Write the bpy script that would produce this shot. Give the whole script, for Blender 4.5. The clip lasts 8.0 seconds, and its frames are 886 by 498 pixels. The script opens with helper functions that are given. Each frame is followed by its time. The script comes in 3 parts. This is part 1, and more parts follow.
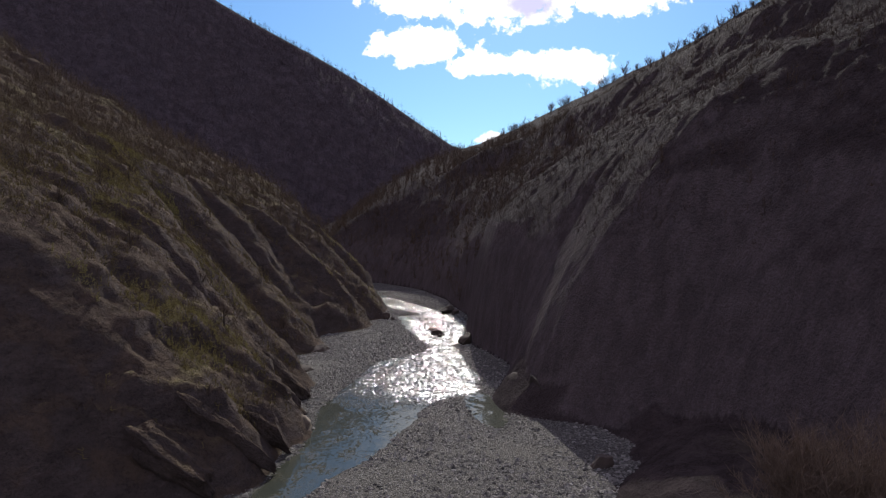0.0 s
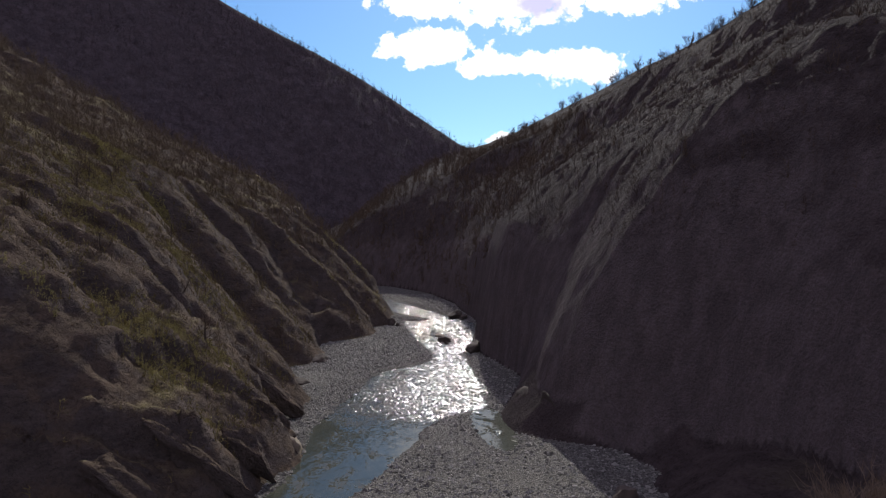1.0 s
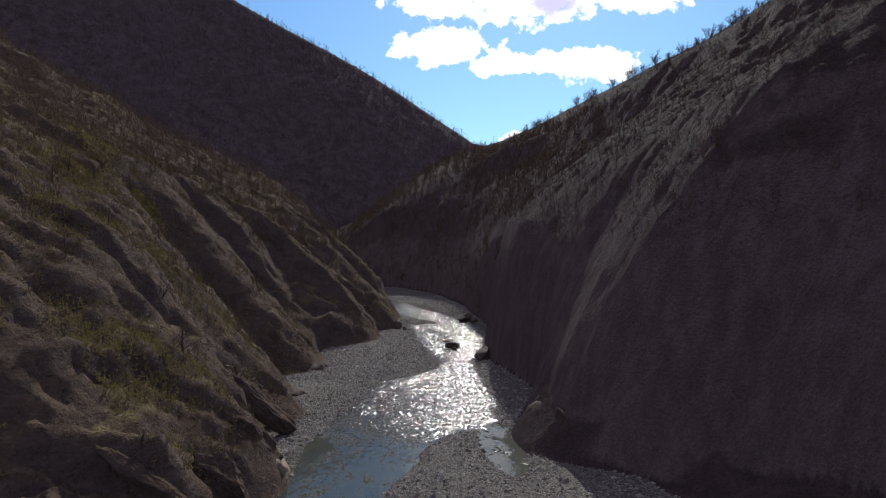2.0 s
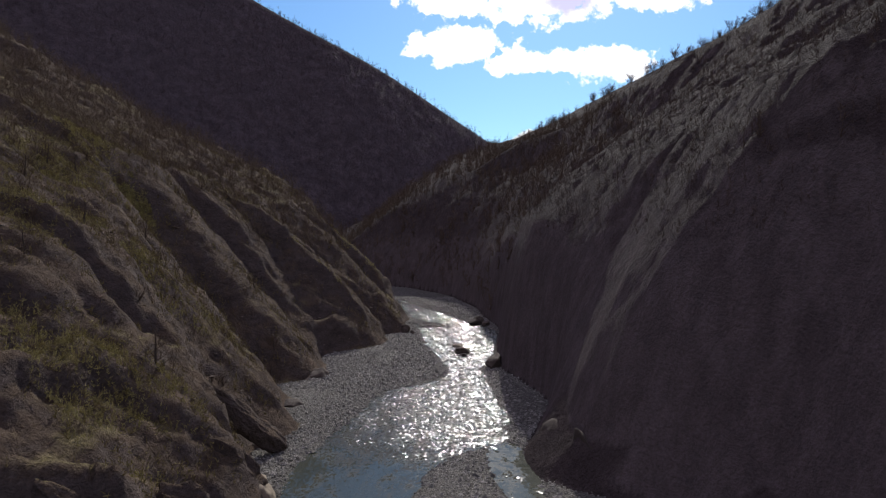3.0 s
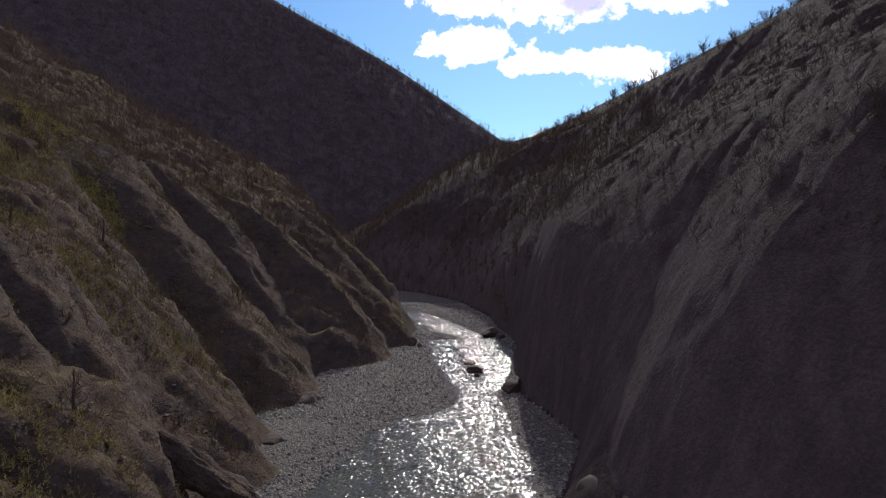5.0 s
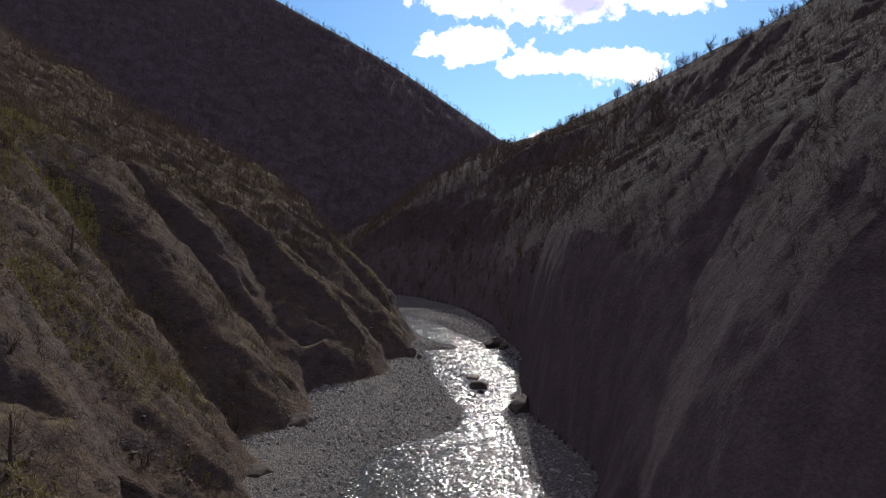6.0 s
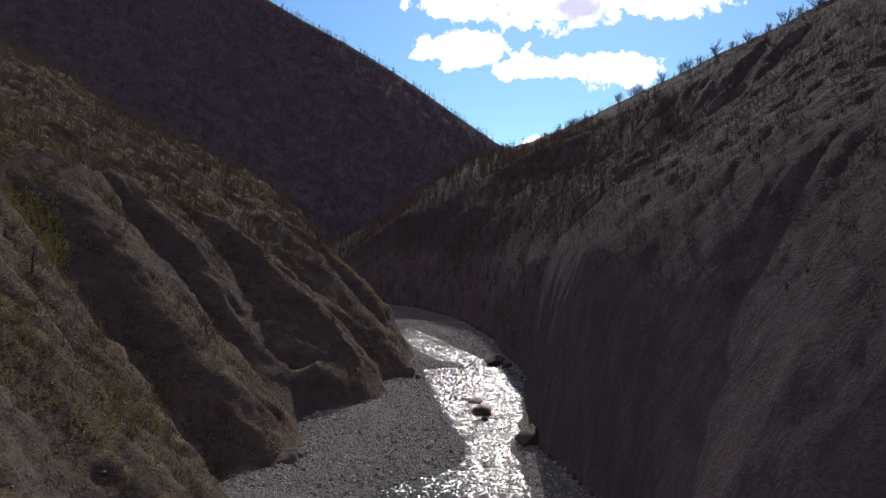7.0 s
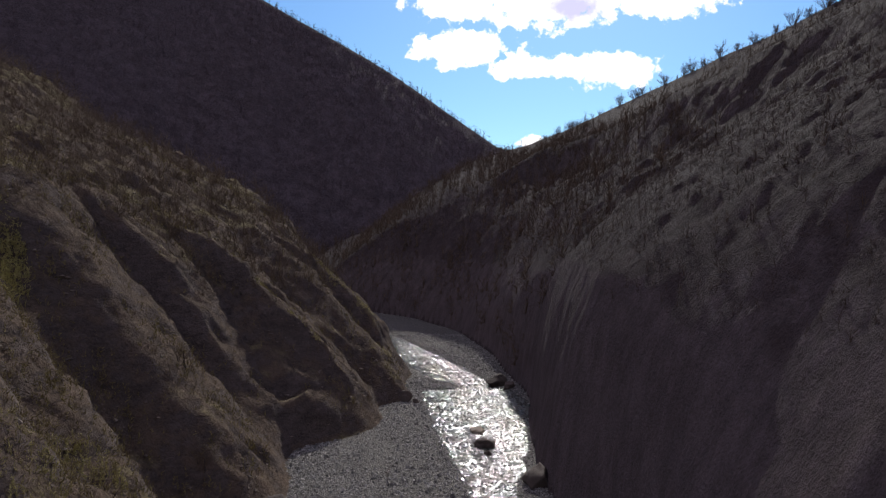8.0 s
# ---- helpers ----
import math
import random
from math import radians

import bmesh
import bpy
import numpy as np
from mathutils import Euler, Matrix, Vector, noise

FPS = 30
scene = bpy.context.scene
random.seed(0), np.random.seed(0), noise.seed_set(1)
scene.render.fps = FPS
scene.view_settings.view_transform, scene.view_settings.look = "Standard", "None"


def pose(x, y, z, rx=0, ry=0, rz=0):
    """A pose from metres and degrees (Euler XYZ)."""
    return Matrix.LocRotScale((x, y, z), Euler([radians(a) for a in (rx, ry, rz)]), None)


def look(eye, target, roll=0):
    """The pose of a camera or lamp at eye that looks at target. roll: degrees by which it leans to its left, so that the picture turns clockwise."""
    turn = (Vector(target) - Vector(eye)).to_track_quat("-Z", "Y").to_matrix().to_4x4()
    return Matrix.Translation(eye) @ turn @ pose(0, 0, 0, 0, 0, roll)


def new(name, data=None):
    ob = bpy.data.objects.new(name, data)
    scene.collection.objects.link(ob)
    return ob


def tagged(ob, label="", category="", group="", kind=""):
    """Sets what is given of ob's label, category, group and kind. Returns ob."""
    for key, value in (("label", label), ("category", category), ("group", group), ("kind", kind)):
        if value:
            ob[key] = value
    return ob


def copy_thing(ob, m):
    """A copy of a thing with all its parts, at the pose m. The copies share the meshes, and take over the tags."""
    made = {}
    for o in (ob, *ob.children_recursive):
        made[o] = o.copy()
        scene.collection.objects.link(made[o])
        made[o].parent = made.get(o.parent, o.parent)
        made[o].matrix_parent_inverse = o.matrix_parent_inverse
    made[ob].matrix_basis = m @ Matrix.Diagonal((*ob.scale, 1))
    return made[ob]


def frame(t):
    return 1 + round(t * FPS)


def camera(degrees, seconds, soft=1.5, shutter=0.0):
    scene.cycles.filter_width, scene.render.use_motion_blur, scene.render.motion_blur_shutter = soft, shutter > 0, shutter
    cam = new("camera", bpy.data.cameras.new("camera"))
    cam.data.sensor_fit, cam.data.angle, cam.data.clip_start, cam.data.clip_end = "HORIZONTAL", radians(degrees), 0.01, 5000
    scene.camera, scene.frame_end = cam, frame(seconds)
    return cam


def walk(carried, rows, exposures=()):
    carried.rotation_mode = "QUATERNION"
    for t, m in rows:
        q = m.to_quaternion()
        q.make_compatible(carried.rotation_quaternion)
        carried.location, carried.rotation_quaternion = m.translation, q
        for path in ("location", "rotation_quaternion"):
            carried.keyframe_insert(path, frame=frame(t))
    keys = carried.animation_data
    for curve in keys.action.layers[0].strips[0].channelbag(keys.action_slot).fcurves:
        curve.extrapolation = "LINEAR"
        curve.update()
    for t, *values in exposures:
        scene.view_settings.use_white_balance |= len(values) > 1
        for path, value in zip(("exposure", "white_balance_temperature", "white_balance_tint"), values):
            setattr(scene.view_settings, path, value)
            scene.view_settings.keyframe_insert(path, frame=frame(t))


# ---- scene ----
cam = camera(68.0, 8.0, soft=1.1)
# seconds, place in metres (water at z = 0), yaw to the left, pitch up, roll
ROWS = [
    (0.0, 0.000, 0.000, 15.312, 2.565, -1.954, -0.364),
    (0.5, 0.220, 2.293, 15.387, 2.968, -1.933, -0.642),
    (1.0, 0.451, 4.619, 15.418, 3.547, -1.868, -0.837),
    (1.5, 0.660, 6.963, 15.417, 4.185, -1.868, -0.909),
    (3.0, 0.901, 13.975, 15.350, 5.886, -1.982, -0.553),
    (3.5, 0.802, 16.278, 15.351, 6.612, -1.924, -0.483),
    (4.0, 0.601, 18.555, 15.389, 6.747, -1.917, -0.271),
    (4.5, 0.303, 20.803, 15.477, 6.863, -1.967, -0.055),
    (6.0, -1.048, 27.401, 16.207, 6.672, -1.969, 0.298),
    (6.5, -1.578, 29.569, 16.660, 6.439, -1.798, 0.381),
    (7.0, -2.095, 31.735, 17.248, 6.293, -1.682, 0.459),
    (7.5, -2.559, 33.912, 17.989, 6.123, -1.620, 0.508),
    (8.0, -2.923, 36.114, 18.901, 5.954, -1.713, 0.475),
]
walk(cam, [(t, pose(x, y, z, 90 + pitch, 0, yaw) @ pose(0, 0, 0, 0, 0, roll)) for t, x, y, z, yaw, pitch, roll in ROWS])

# ---- world, sun, exposure ----
SUN_AZ, SUN_EL = radians(5.0), radians(35.0)      # azimuth to the right of +y
sun_dir = Vector((math.sin(SUN_AZ) * math.cos(SUN_EL), math.cos(SUN_AZ) * math.cos(SUN_EL), math.sin(SUN_EL)))
sun = new("sun", bpy.data.lights.new("sun", "SUN"))
sun.data.energy, sun.data.angle, sun.data.color = 4.2, radians(0.53), (1.0, 0.95, 0.89)
sun.matrix_world = look(sun_dir * 800, (0, 0, 0))
scene.view_settings.exposure = 0.45


class Net:
    """A small helper to wire shader nodes."""

    def __init__(self, tree):
        self.tree = tree
        tree.nodes.clear()

    def add(self, kind, inputs=None, **settings):
        node = self.tree.nodes.new(kind)
        for key, value in settings.items():
            setattr(node, key, value)
        for key, value in (inputs or {}).items():
            if hasattr(value, "is_linked") and hasattr(value, "node"):
                self.tree.links.new(value, node.inputs[key])
            else:
                node.inputs[key].default_value = value
        return node

    def math(self, op, a, b=0.0, clamp=False):
        return self.add("ShaderNodeMath", {0: a, 1: b}, operation=op, use_clamp=clamp).outputs[0]

    def ramp(self, value, low, high):
        return self.add("ShaderNodeMapRange", {0: value, 1: low, 2: high}, interpolation_type="SMOOTHSTEP").outputs[0]

    def mix(self, fac, a, b, blend="MIX"):
        return self.add("ShaderNodeMix", {0: fac, 6: a, 7: b}, data_type="RGBA", blend_type=blend).outputs[2]

    def noise(self, vector, scale, detail=4.0, rough=0.55, kind="FBM"):
        return self.add("ShaderNodeTexNoise", {"Vector": vector, "Scale": scale, "Detail": detail, "Roughness": rough}).outputs["Fac"]


def sky_world():
    world = bpy.data.worlds.new("sky")
    scene.world = world
    world.use_nodes = True
    n = Net(world.node_tree)
    sky = n.add("ShaderNodeTexSky", sky_type="NISHITA", sun_disc=False, sun_elevation=SUN_EL, sun_rotation=SUN_AZ,
                air_density=1.0, dust_density=0.3, ozone_density=2.0)
    blue = n.mix(1.0, sky.outputs[0], (0.64, 0.93, 1.2, 1), "MULTIPLY")
    place = n.add("ShaderNodeTexCoord").outputs["Generated"]
    xyz = n.add("ShaderNodeSeparateXYZ", {0: place})
    ahead = n.math("MAXIMUM", xyz.outputs[1], 0.05)
    u, v = n.math("DIVIDE", xyz.outputs[0], ahead), n.math("DIVIDE", xyz.outputs[2], ahead)
    flat = n.add("ShaderNodeCombineXYZ", {0: u, 1: v, 2: 0.0}).outputs[0]
    puff = n.noise(flat, 30.0, 8.0, 0.6)
    def blobs(areas):
        field = None
        for cu, cv, ru, rv in areas:
            du = n.math("DIVIDE", n.math("SUBTRACT", u, cu), ru)
            dv = n.math("DIVIDE", n.math("SUBTRACT", v, cv), rv)
            r = n.math("SQRT", n.math("ADD", n.math("MULTIPLY", du, du), n.math("MULTIPLY", dv, dv)))
            inside = n.math("SUBTRACT", 1.0, r)
            field = inside if field is None else n.math("MAXIMUM", field, inside)
        return field

    # cumulus banks: centre and half size on the sky ahead
    field = blobs(CLOUDS)
    rough = n.math("ADD", field, n.math("MULTIPLY", n.math("SUBTRACT", puff, 0.5), 2.3))
    # scattered unseen cumulus added as fill light, none in the blue gap ahead
    apart = n.math("MAXIMUM", n.math("SUBTRACT", n.math("DIVIDE", xyz.outputs[2], 0.5), 0.74), n.math("SUBTRACT", 0.6, n.math("MULTIPLY", xyz.outputs[1], 1.4)), True)
    other = n.math("MULTIPLY", n.math("SUBTRACT", n.noise(place, 3.2, 7.0, 0.6), 0.44), 4.0)
    other = n.math("SUBTRACT", n.math("MULTIPLY", other, n.ramp(apart, 0.0, 0.25)), n.math("SUBTRACT", 1.0, n.ramp(apart, 0.0, 0.25)))
    rough = n.math("MAXIMUM", rough, other)
    cover = n.ramp(rough, -0.03, 0.24)
    thick = n.ramp(n.math("ADD", blobs(CLOUD_SHADE), n.math("MULTIPLY", n.math("SUBTRACT", n.noise(flat, 26.0, 5.0), 0.5), 2.2)), -0.1, 0.7)
    white = n.mix(thick, (13.6, 13.6, 14.4, 1), (7.4, 7.2, 10.0, 1))
    # these fill clouds are dimmer than those ahead, and purplish to tint the shade
    white = n.mix(n.ramp(apart, 0.0, 0.3), white, (6.4, 5.7, 7.6, 1))
    colour = n.mix(cover, blue, white)
    back = n.add("ShaderNodeBackground", {0: colour, 1: 0.075})
    out = n.add("ShaderNodeOutputWorld")
    world.node_tree.links.new(back.outputs[0], out.inputs[0])


CLOUDS = [(-0.076, 0.274, 0.086, 0.031), (0.039, 0.245, 0.103, 0.019), (0.15, 0.237, 0.069, 0.029), (-0.097, 0.352, 0.069, 0.043), (0.056, 0.354, 0.138, 0.057), (0.223, 0.359, 0.112, 0.045), (0.028, 0.131, 0.022, 0.012)]
CLOUD_SHADE = [(0.098, 0.331, 0.056, 0.026), (0.02, 0.352, 0.03, 0.012)]
sky_world()


# ---- materials ----
def material(name):
    m = bpy.data.materials.new(name)
    m.use_nodes = True
    return m, Net(m.node_tree)


def finish(m, n, colour, rough, height=None, bump=0.3, distance=0.1, **more):
    bsdf = n.add("ShaderNodeBsdfPrincipled", {"Base Color": colour, "Roughness": rough, **more})
    if height is not None:
        b = n.add("ShaderNodeBump", {"Strength": bump, "Distance": distance, "Height": height})
        n.tree.links.new(b.outputs[0], bsdf.inputs["Normal"])
    out = n.add("ShaderNodeOutputMaterial")
    n.tree.links.new(bsdf.outputs[0], out.inputs[0])
    return m


def hill_material(name, rock, soil, grass, grass_amount, strata=(0.5, 0.25, 1.0), scale=1.0, mottle=0.9, chalk=1.0, relief=0.9, streak=0.28, gritty=0.5):
    """Weathered rock on the steep, soil and litter, dry grass where it is flatter."""
    m, n = material(name)
    p = n.add("ShaderNodeTexCoord").outputs["Object"]
    geo = n.add("ShaderNodeNewGeometry")
    up = n.add("ShaderNodeSeparateXYZ", {0: geo.outputs["Normal"]}).outputs[2]
    big, mid, fine = n.noise(p, 0.09 * scale, 4), n.noise(p, 0.7 * scale, 6, 0.65), n.noise(p, 5.0 * scale, 6, 0.7)
    layers = n.add("ShaderNodeTexNoise", {"Vector": n.add("ShaderNodeMapping", {0: p, 2: (0.3, 0.5, 0.15), 3: strata}).outputs[0],
                                          "Scale": 1.6, "Detail": 6.0, "Roughness": 0.65}).outputs["Fac"]
    stone = n.mix(n.ramp(layers, 0.35, 0.68), (*[c * (1 - streak) for c in rock], 1), (*[c * (1 + streak) for c in rock], 1))
    earth = n.mix(n.ramp(mid, 0.35, 0.65), (*[c * 0.6 for c in soil], 1), (*[c * 1.4 for c in soil], 1))
    where = n.math("ADD", up, n.math("MULTIPLY", n.math("SUBTRACT", mid, 0.5), mottle))
    ground = n.mix(n.ramp(where, 0.42, 0.66), stone, earth)
    turf = n.mix(fine, (*[c * 0.6 for c in grass], 1), (*[c * 1.5 for c in grass], 1))
    patch = n.math("ADD", n.math("ADD", n.math("MULTIPLY", up, 0.6), big), n.math("MULTIPLY", mid, 0.5))
    ground = n.mix(n.ramp(patch, 1.42 - grass_amount, 1.62 - grass_amount), ground, turf)
    ground = n.mix(n.ramp(fine, 0.25, 0.75), n.mix(0.45, ground, (0.02, 0.017, 0.014, 1)), ground)
    grit = n.add("ShaderNodeTexVoronoi", {"Vector": p, "Scale": 6.5 * scale, "Detail": 2.0, "Roughness": 0.7})
    speck = n.add("ShaderNodeSeparateColor", {0: grit.outputs["Color"]}).outputs[0]
    ground = n.mix(n.math("MULTIPLY", n.ramp(speck, 0.55, 1.0), gritty), ground, n.mix(0.5, ground, (*[c * 1.7 for c in rock], 1)))
    ground = n.mix(n.math("MULTIPLY", n.ramp(speck, 0.45, 0.0), gritty), ground, (0.025, 0.02, 0.017, 1))
    high = n.math("ADD", n.math("MULTIPLY", fine, 0.5), n.math("ADD", mid, n.math("MULTIPLY", layers, 0.6)))
    high = n.math("SUBTRACT", high, n.math("MULTIPLY", grit.outputs["Distance"], 0.08))
    return finish(m, n, ground, 0.95, high, relief, 0.5 / scale, **{"Specular IOR Level": 0.03, "Diffuse Roughness": chalk})


def gravel_material():
    m, n = material("river_gravel")
    p = n.add("ShaderNodeTexCoord").outputs["Object"]
    vor = n.add("ShaderNodeTexVoronoi", {"Vector": p, "Scale": 9.0, "Randomness": 1.0})
    small = n.add("ShaderNodeTexVoronoi", {"Vector": p, "Scale": 24.0})
    big = n.noise(p, 0.25, 5)
    tone = n.add("ShaderNodeSeparateColor", {0: vor.outputs["Color"]}).outputs[0]
    col = n.mix(tone, (0.065, 0.062, 0.056, 1), (0.25, 0.242, 0.22, 1))
    col = n.mix(n.ramp(big, 0.35, 0.7), n.mix(0.5, col, (0.125, 0.117, 0.1, 1)), col)
    col = n.mix(n.ramp(vor.outputs["Distance"], 0.4, 0.75), col, (0.06, 0.056, 0.05, 1))
    z = n.add("ShaderNodeSeparateXYZ", {0: p}).outputs[2]
    wet = n.ramp(n.math("ADD", z, n.math("MULTIPLY", big, 0.12)), 0.16, 0.04)
    col = n.mix(wet, col, n.mix(0.5, col, (0.035, 0.04, 0.03, 1)))
    high = n.math("SUBTRACT", n.math("MULTIPLY", n.noise(p, 2.5, 4), 0.6), n.math("ADD", vor.outputs["Distance"], n.math("MULTIPLY", small.outputs["Distance"], 0.4)))
    return finish(m, n, col, 0.9, high, 1.0, 0.12, **{"Specular IOR Level": 0.15, "Diffuse Roughness": 0.5})


def stone_material(name, dark, light, scale=3.0):
    m, n = material(name)
    p = n.add("ShaderNodeTexCoord").outputs["Object"]
    rnd = n.add("ShaderNodeObjectInfo").outputs["Random"]
    isle = n.add("ShaderNodeNewGeometry").outputs["Random Per Island"]
    tone = n.math("FRACT", n.math("ADD", rnd, isle))
    a, f = n.noise(p, scale, 5), n.noise(p, scale * 9, 4)
    col = n.mix(tone, (*dark, 1), (*light, 1))
    col = n.mix(n.ramp(a, 0.3, 0.7), n.mix(0.4, col, (*dark, 1)), col)
    return finish(m, n, col, 0.9, n.math("ADD", a, n.math("MULTIPLY", f, 0.4)), 0.9, 0.12, **{"Specular IOR Level": 0.2, "Diffuse Roughness": 0.6})


def water_material():
    """Clear stream: a calm pool, then a riffle of small steep wavelets."""
    m, n = material("stream_water")
    p = n.add("ShaderNodeTexCoord").outputs["Object"]
    xyz = n.add("ShaderNodeSeparateXYZ", {0: p})
    y = xyz.outputs[1]
    reach = n.math("ADD", y, n.math("ADD", n.math("MULTIPLY", n.noise(p, 0.3, 3), 16.0), n.math("MULTIPLY", xyz.outputs[0], 0.3)))
    riffle = n.ramp(reach, 58.0, 67.0)
    # the backwater beside the bar lies still
    still = n.math("SUBTRACT", n.math("SUBTRACT", y, 64.0), n.math("MULTIPLY", xyz.outputs[0], 2.0))
    riffle = n.math("MULTIPLY", riffle, n.ramp(still, -6.0, -2.0))
    patches = n.noise(n.add("ShaderNodeMapping", {0: p, 3: (1.0, 0.5, 1.0)}).outputs[0], 0.8, 4)
    lap = n.add("ShaderNodeTexNoise", {"Vector": n.add("ShaderNodeMapping", {0: p, 3: (1.0, 0.65, 1.0)}).outputs[0], "Scale": 5.0, "Detail": 2.5, "Roughness": 0.6}).outputs["Color"]
    lap = n.add("ShaderNodeVectorMath", {0: lap, 1: (0.5, 0.5, 0.5)}, operation="SUBTRACT").outputs[0]
    lap = n.add("ShaderNodeVectorMath", {0: lap, 1: (1.0, 1.0, 0.0)}, operation="MULTIPLY").outputs[0]
    calm = n.math("ADD", 0.1, n.math("MULTIPLY", n.ramp(patches, 0.5, 0.66), 0.75))
    lively = n.math("ADD", 1.4, n.math("MULTIPLY", n.ramp(patches, 0.3, 0.6), 0.7))
    swing = n.math("ADD", calm, n.math("MULTIPLY", riffle, n.math("SUBTRACT", lively, calm)))
    tilt = n.add("ShaderNodeVectorMath", {0: lap, 3: swing}, operation="SCALE").outputs[0]
    # the riffle's steep faces look downstream
    fall = n.add("ShaderNodeVectorMath", {0: (0.0, -0.14, 0.0), 3: riffle}, operation="SCALE").outputs[0]
    tilt = n.add("ShaderNodeVectorMath", {0: tilt, 1: fall}, operation="ADD").outputs[0]
    normal = n.add("ShaderNodeVectorMath", {0: n.add("ShaderNodeNewGeometry").outputs["Normal"], 1: tilt}, operation="ADD").outputs[0]
    normal = n.add("ShaderNodeVectorMath", {0: normal}, operation="NORMALIZE").outputs[0]
    col = n.mix(n.ramp(patches, 0.35, 0.7), (0.032, 0.036, 0.029, 1), (0.048, 0.049, 0.038, 1))
    bsdf = n.add("ShaderNodeBsdfPrincipled", {"Base Color": col, "Roughness": 0.1, "IOR": 1.33, "Specular IOR Level": 0.36, "Normal": normal})
    out = n.add("ShaderNodeOutputMaterial")
    n.tree.links.new(bsdf.outputs[0], out.inputs[0])
    return m


def twig_material(name, dark, light):
    m, n = material(name)
    isle = n.add("ShaderNodeNewGeometry").outputs["Random Per Island"]
    p = n.add("ShaderNodeTexCoord").outputs["Object"]
    col = n.mix(n.math("MULTIPLY", n.math("ADD", isle, n.noise(p, 0.25, 3)), 0.5), (*dark, 1), (*light, 1))
    return finish(m, n, col, 0.9, n.noise(p, 20.0, 3), 0.3, 0.02, **{"Specular IOR Level": 0.05, "Diffuse Roughness": 0.8})


MAT_WEST = hill_material("west_slope", (0.1, 0.081, 0.072), (0.086, 0.063, 0.045), (0.15, 0.127, 0.062), 0.2, chalk=0.45, relief=0.8, gritty=0.35)
# rock lightened for the shaded steep, soil darkened for sunlit flats, to soften contrast
MAT_EAST = hill_material("east_slope", (0.12, 0.097, 0.096), (0.046, 0.035, 0.034), (0.058, 0.049, 0.035), 0.0, (0.5, 0.5, 0.14), mottle=0.5, relief=0.8, streak=0.2, gritty=0.2)
# purplish base: distant haze is put into the ground colour
MAT_FAR = hill_material("far_slope", (0.1, 0.082, 0.087), (0.072, 0.058, 0.063), (0.076, 0.064, 0.055), -0.15, scale=0.35)
MAT_GRAVEL = gravel_material()
MAT_COBBLE = stone_material("cobble", (0.075, 0.072, 0.065), (0.36, 0.345, 0.31), 5.0)
MAT_BOULDER = stone_material("boulder_rock", (0.05, 0.04, 0.033), (0.11, 0.088, 0.073), 1.5)
MAT_PALE = stone_material("pale_rock", (0.15, 0.122, 0.088), (0.27, 0.225, 0.165), 1.2)
MAT_SCREE = stone_material("scree_rock", (0.07, 0.056, 0.044), (0.2, 0.163, 0.13), 2.0)
MAT_WATER = water_material()
MAT_TWIG = twig_material("bare_twigs", (0.06, 0.043, 0.032), (0.15, 0.11, 0.076))
MAT_BRUSH = twig_material("pale_brush_twigs", (0.1, 0.075, 0.058), (0.24, 0.185, 0.145))
# lighter than bare_twigs: the glow of backlit twigs is put into the colour
MAT_WOOD = twig_material("woodland_twigs", (0.082, 0.062, 0.044), (0.185, 0.143, 0.096))
MAT_BARK = twig_material("bark", (0.05, 0.04, 0.033), (0.11, 0.09, 0.075))
# purple-grey winter twigs, with some distant haze put into the colour
MAT_FAR_TWIG = twig_material("far_twigs", (0.078, 0.063, 0.07), (0.132, 0.107, 0.112))
MAT_HEATH = twig_material("heath_twigs", (0.055, 0.041, 0.034), (0.125, 0.092, 0.075))
MAT_TURF = twig_material("pale_turf", (0.22, 0.20, 0.075), (0.38, 0.34, 0.15))
MAT_GRASS = twig_material("dry_grass", (0.12, 0.098, 0.042), (0.25, 0.21, 0.098))


# ---- the land as one height function ----
def lattice(ix, iy, seed):
    h = (ix.astype(np.int64) * 374761393 + iy.astype(np.int64) * 668265263 + seed * 974634547) & 0x7FFFFFFF
    h = ((h ^ (h >> 13)) * 1274126177) & 0x7FFFFFFF
    return ((h ^ (h >> 16)) & 0xFFFF) / 65535.0


def value_noise(x, y, seed=0):
    ix, iy = np.floor(x), np.floor(y)
    fx, fy = x - ix, y - iy
    fx, fy = fx * fx * (3 - 2 * fx), fy * fy * (3 - 2 * fy)
    a = lattice(ix, iy, seed) * (1 - fx) + lattice(ix + 1, iy, seed) * fx
    b = lattice(ix, iy + 1, seed) * (1 - fx) + lattice(ix + 1, iy + 1, seed) * fx
    return a * (1 - fy) + b * fy


def fbm(x, y, octaves=5, seed=0, gain=0.5):
    total, amp, top = 0.0, 1.0, 0.0
    for k in range(octaves):
        total = total + amp * value_noise(x * 2**k + 17.3 * k, y * 2**k + 5.1 * k, seed + k)
        top += amp
        amp *= gain
    return total / top - 0.5


def ridged(x, y, octaves=4, seed=0):
    total, amp, top = 0.0, 1.0, 0.0
    for k in range(octaves):
        total = total + amp * (1 - np.abs(2 * value_noise(x * 2**k + 9.7 * k, y * 2**k + 3.3 * k, seed + k) - 1))
        top += amp
        amp *= 0.5
    return total / top - 0.5


def noise3(x, y, z, seed=0):
    """Value noise in space."""
    iz = np.floor(z)
    f = z - iz
    f = f * f * (3 - 2 * f)
    low = value_noise(x + 31.7 * iz, y + 17.9 * iz, seed)
    return low * (1 - f) + value_noise(x + 31.7 * (iz + 1), y + 17.9 * (iz + 1), seed) * f


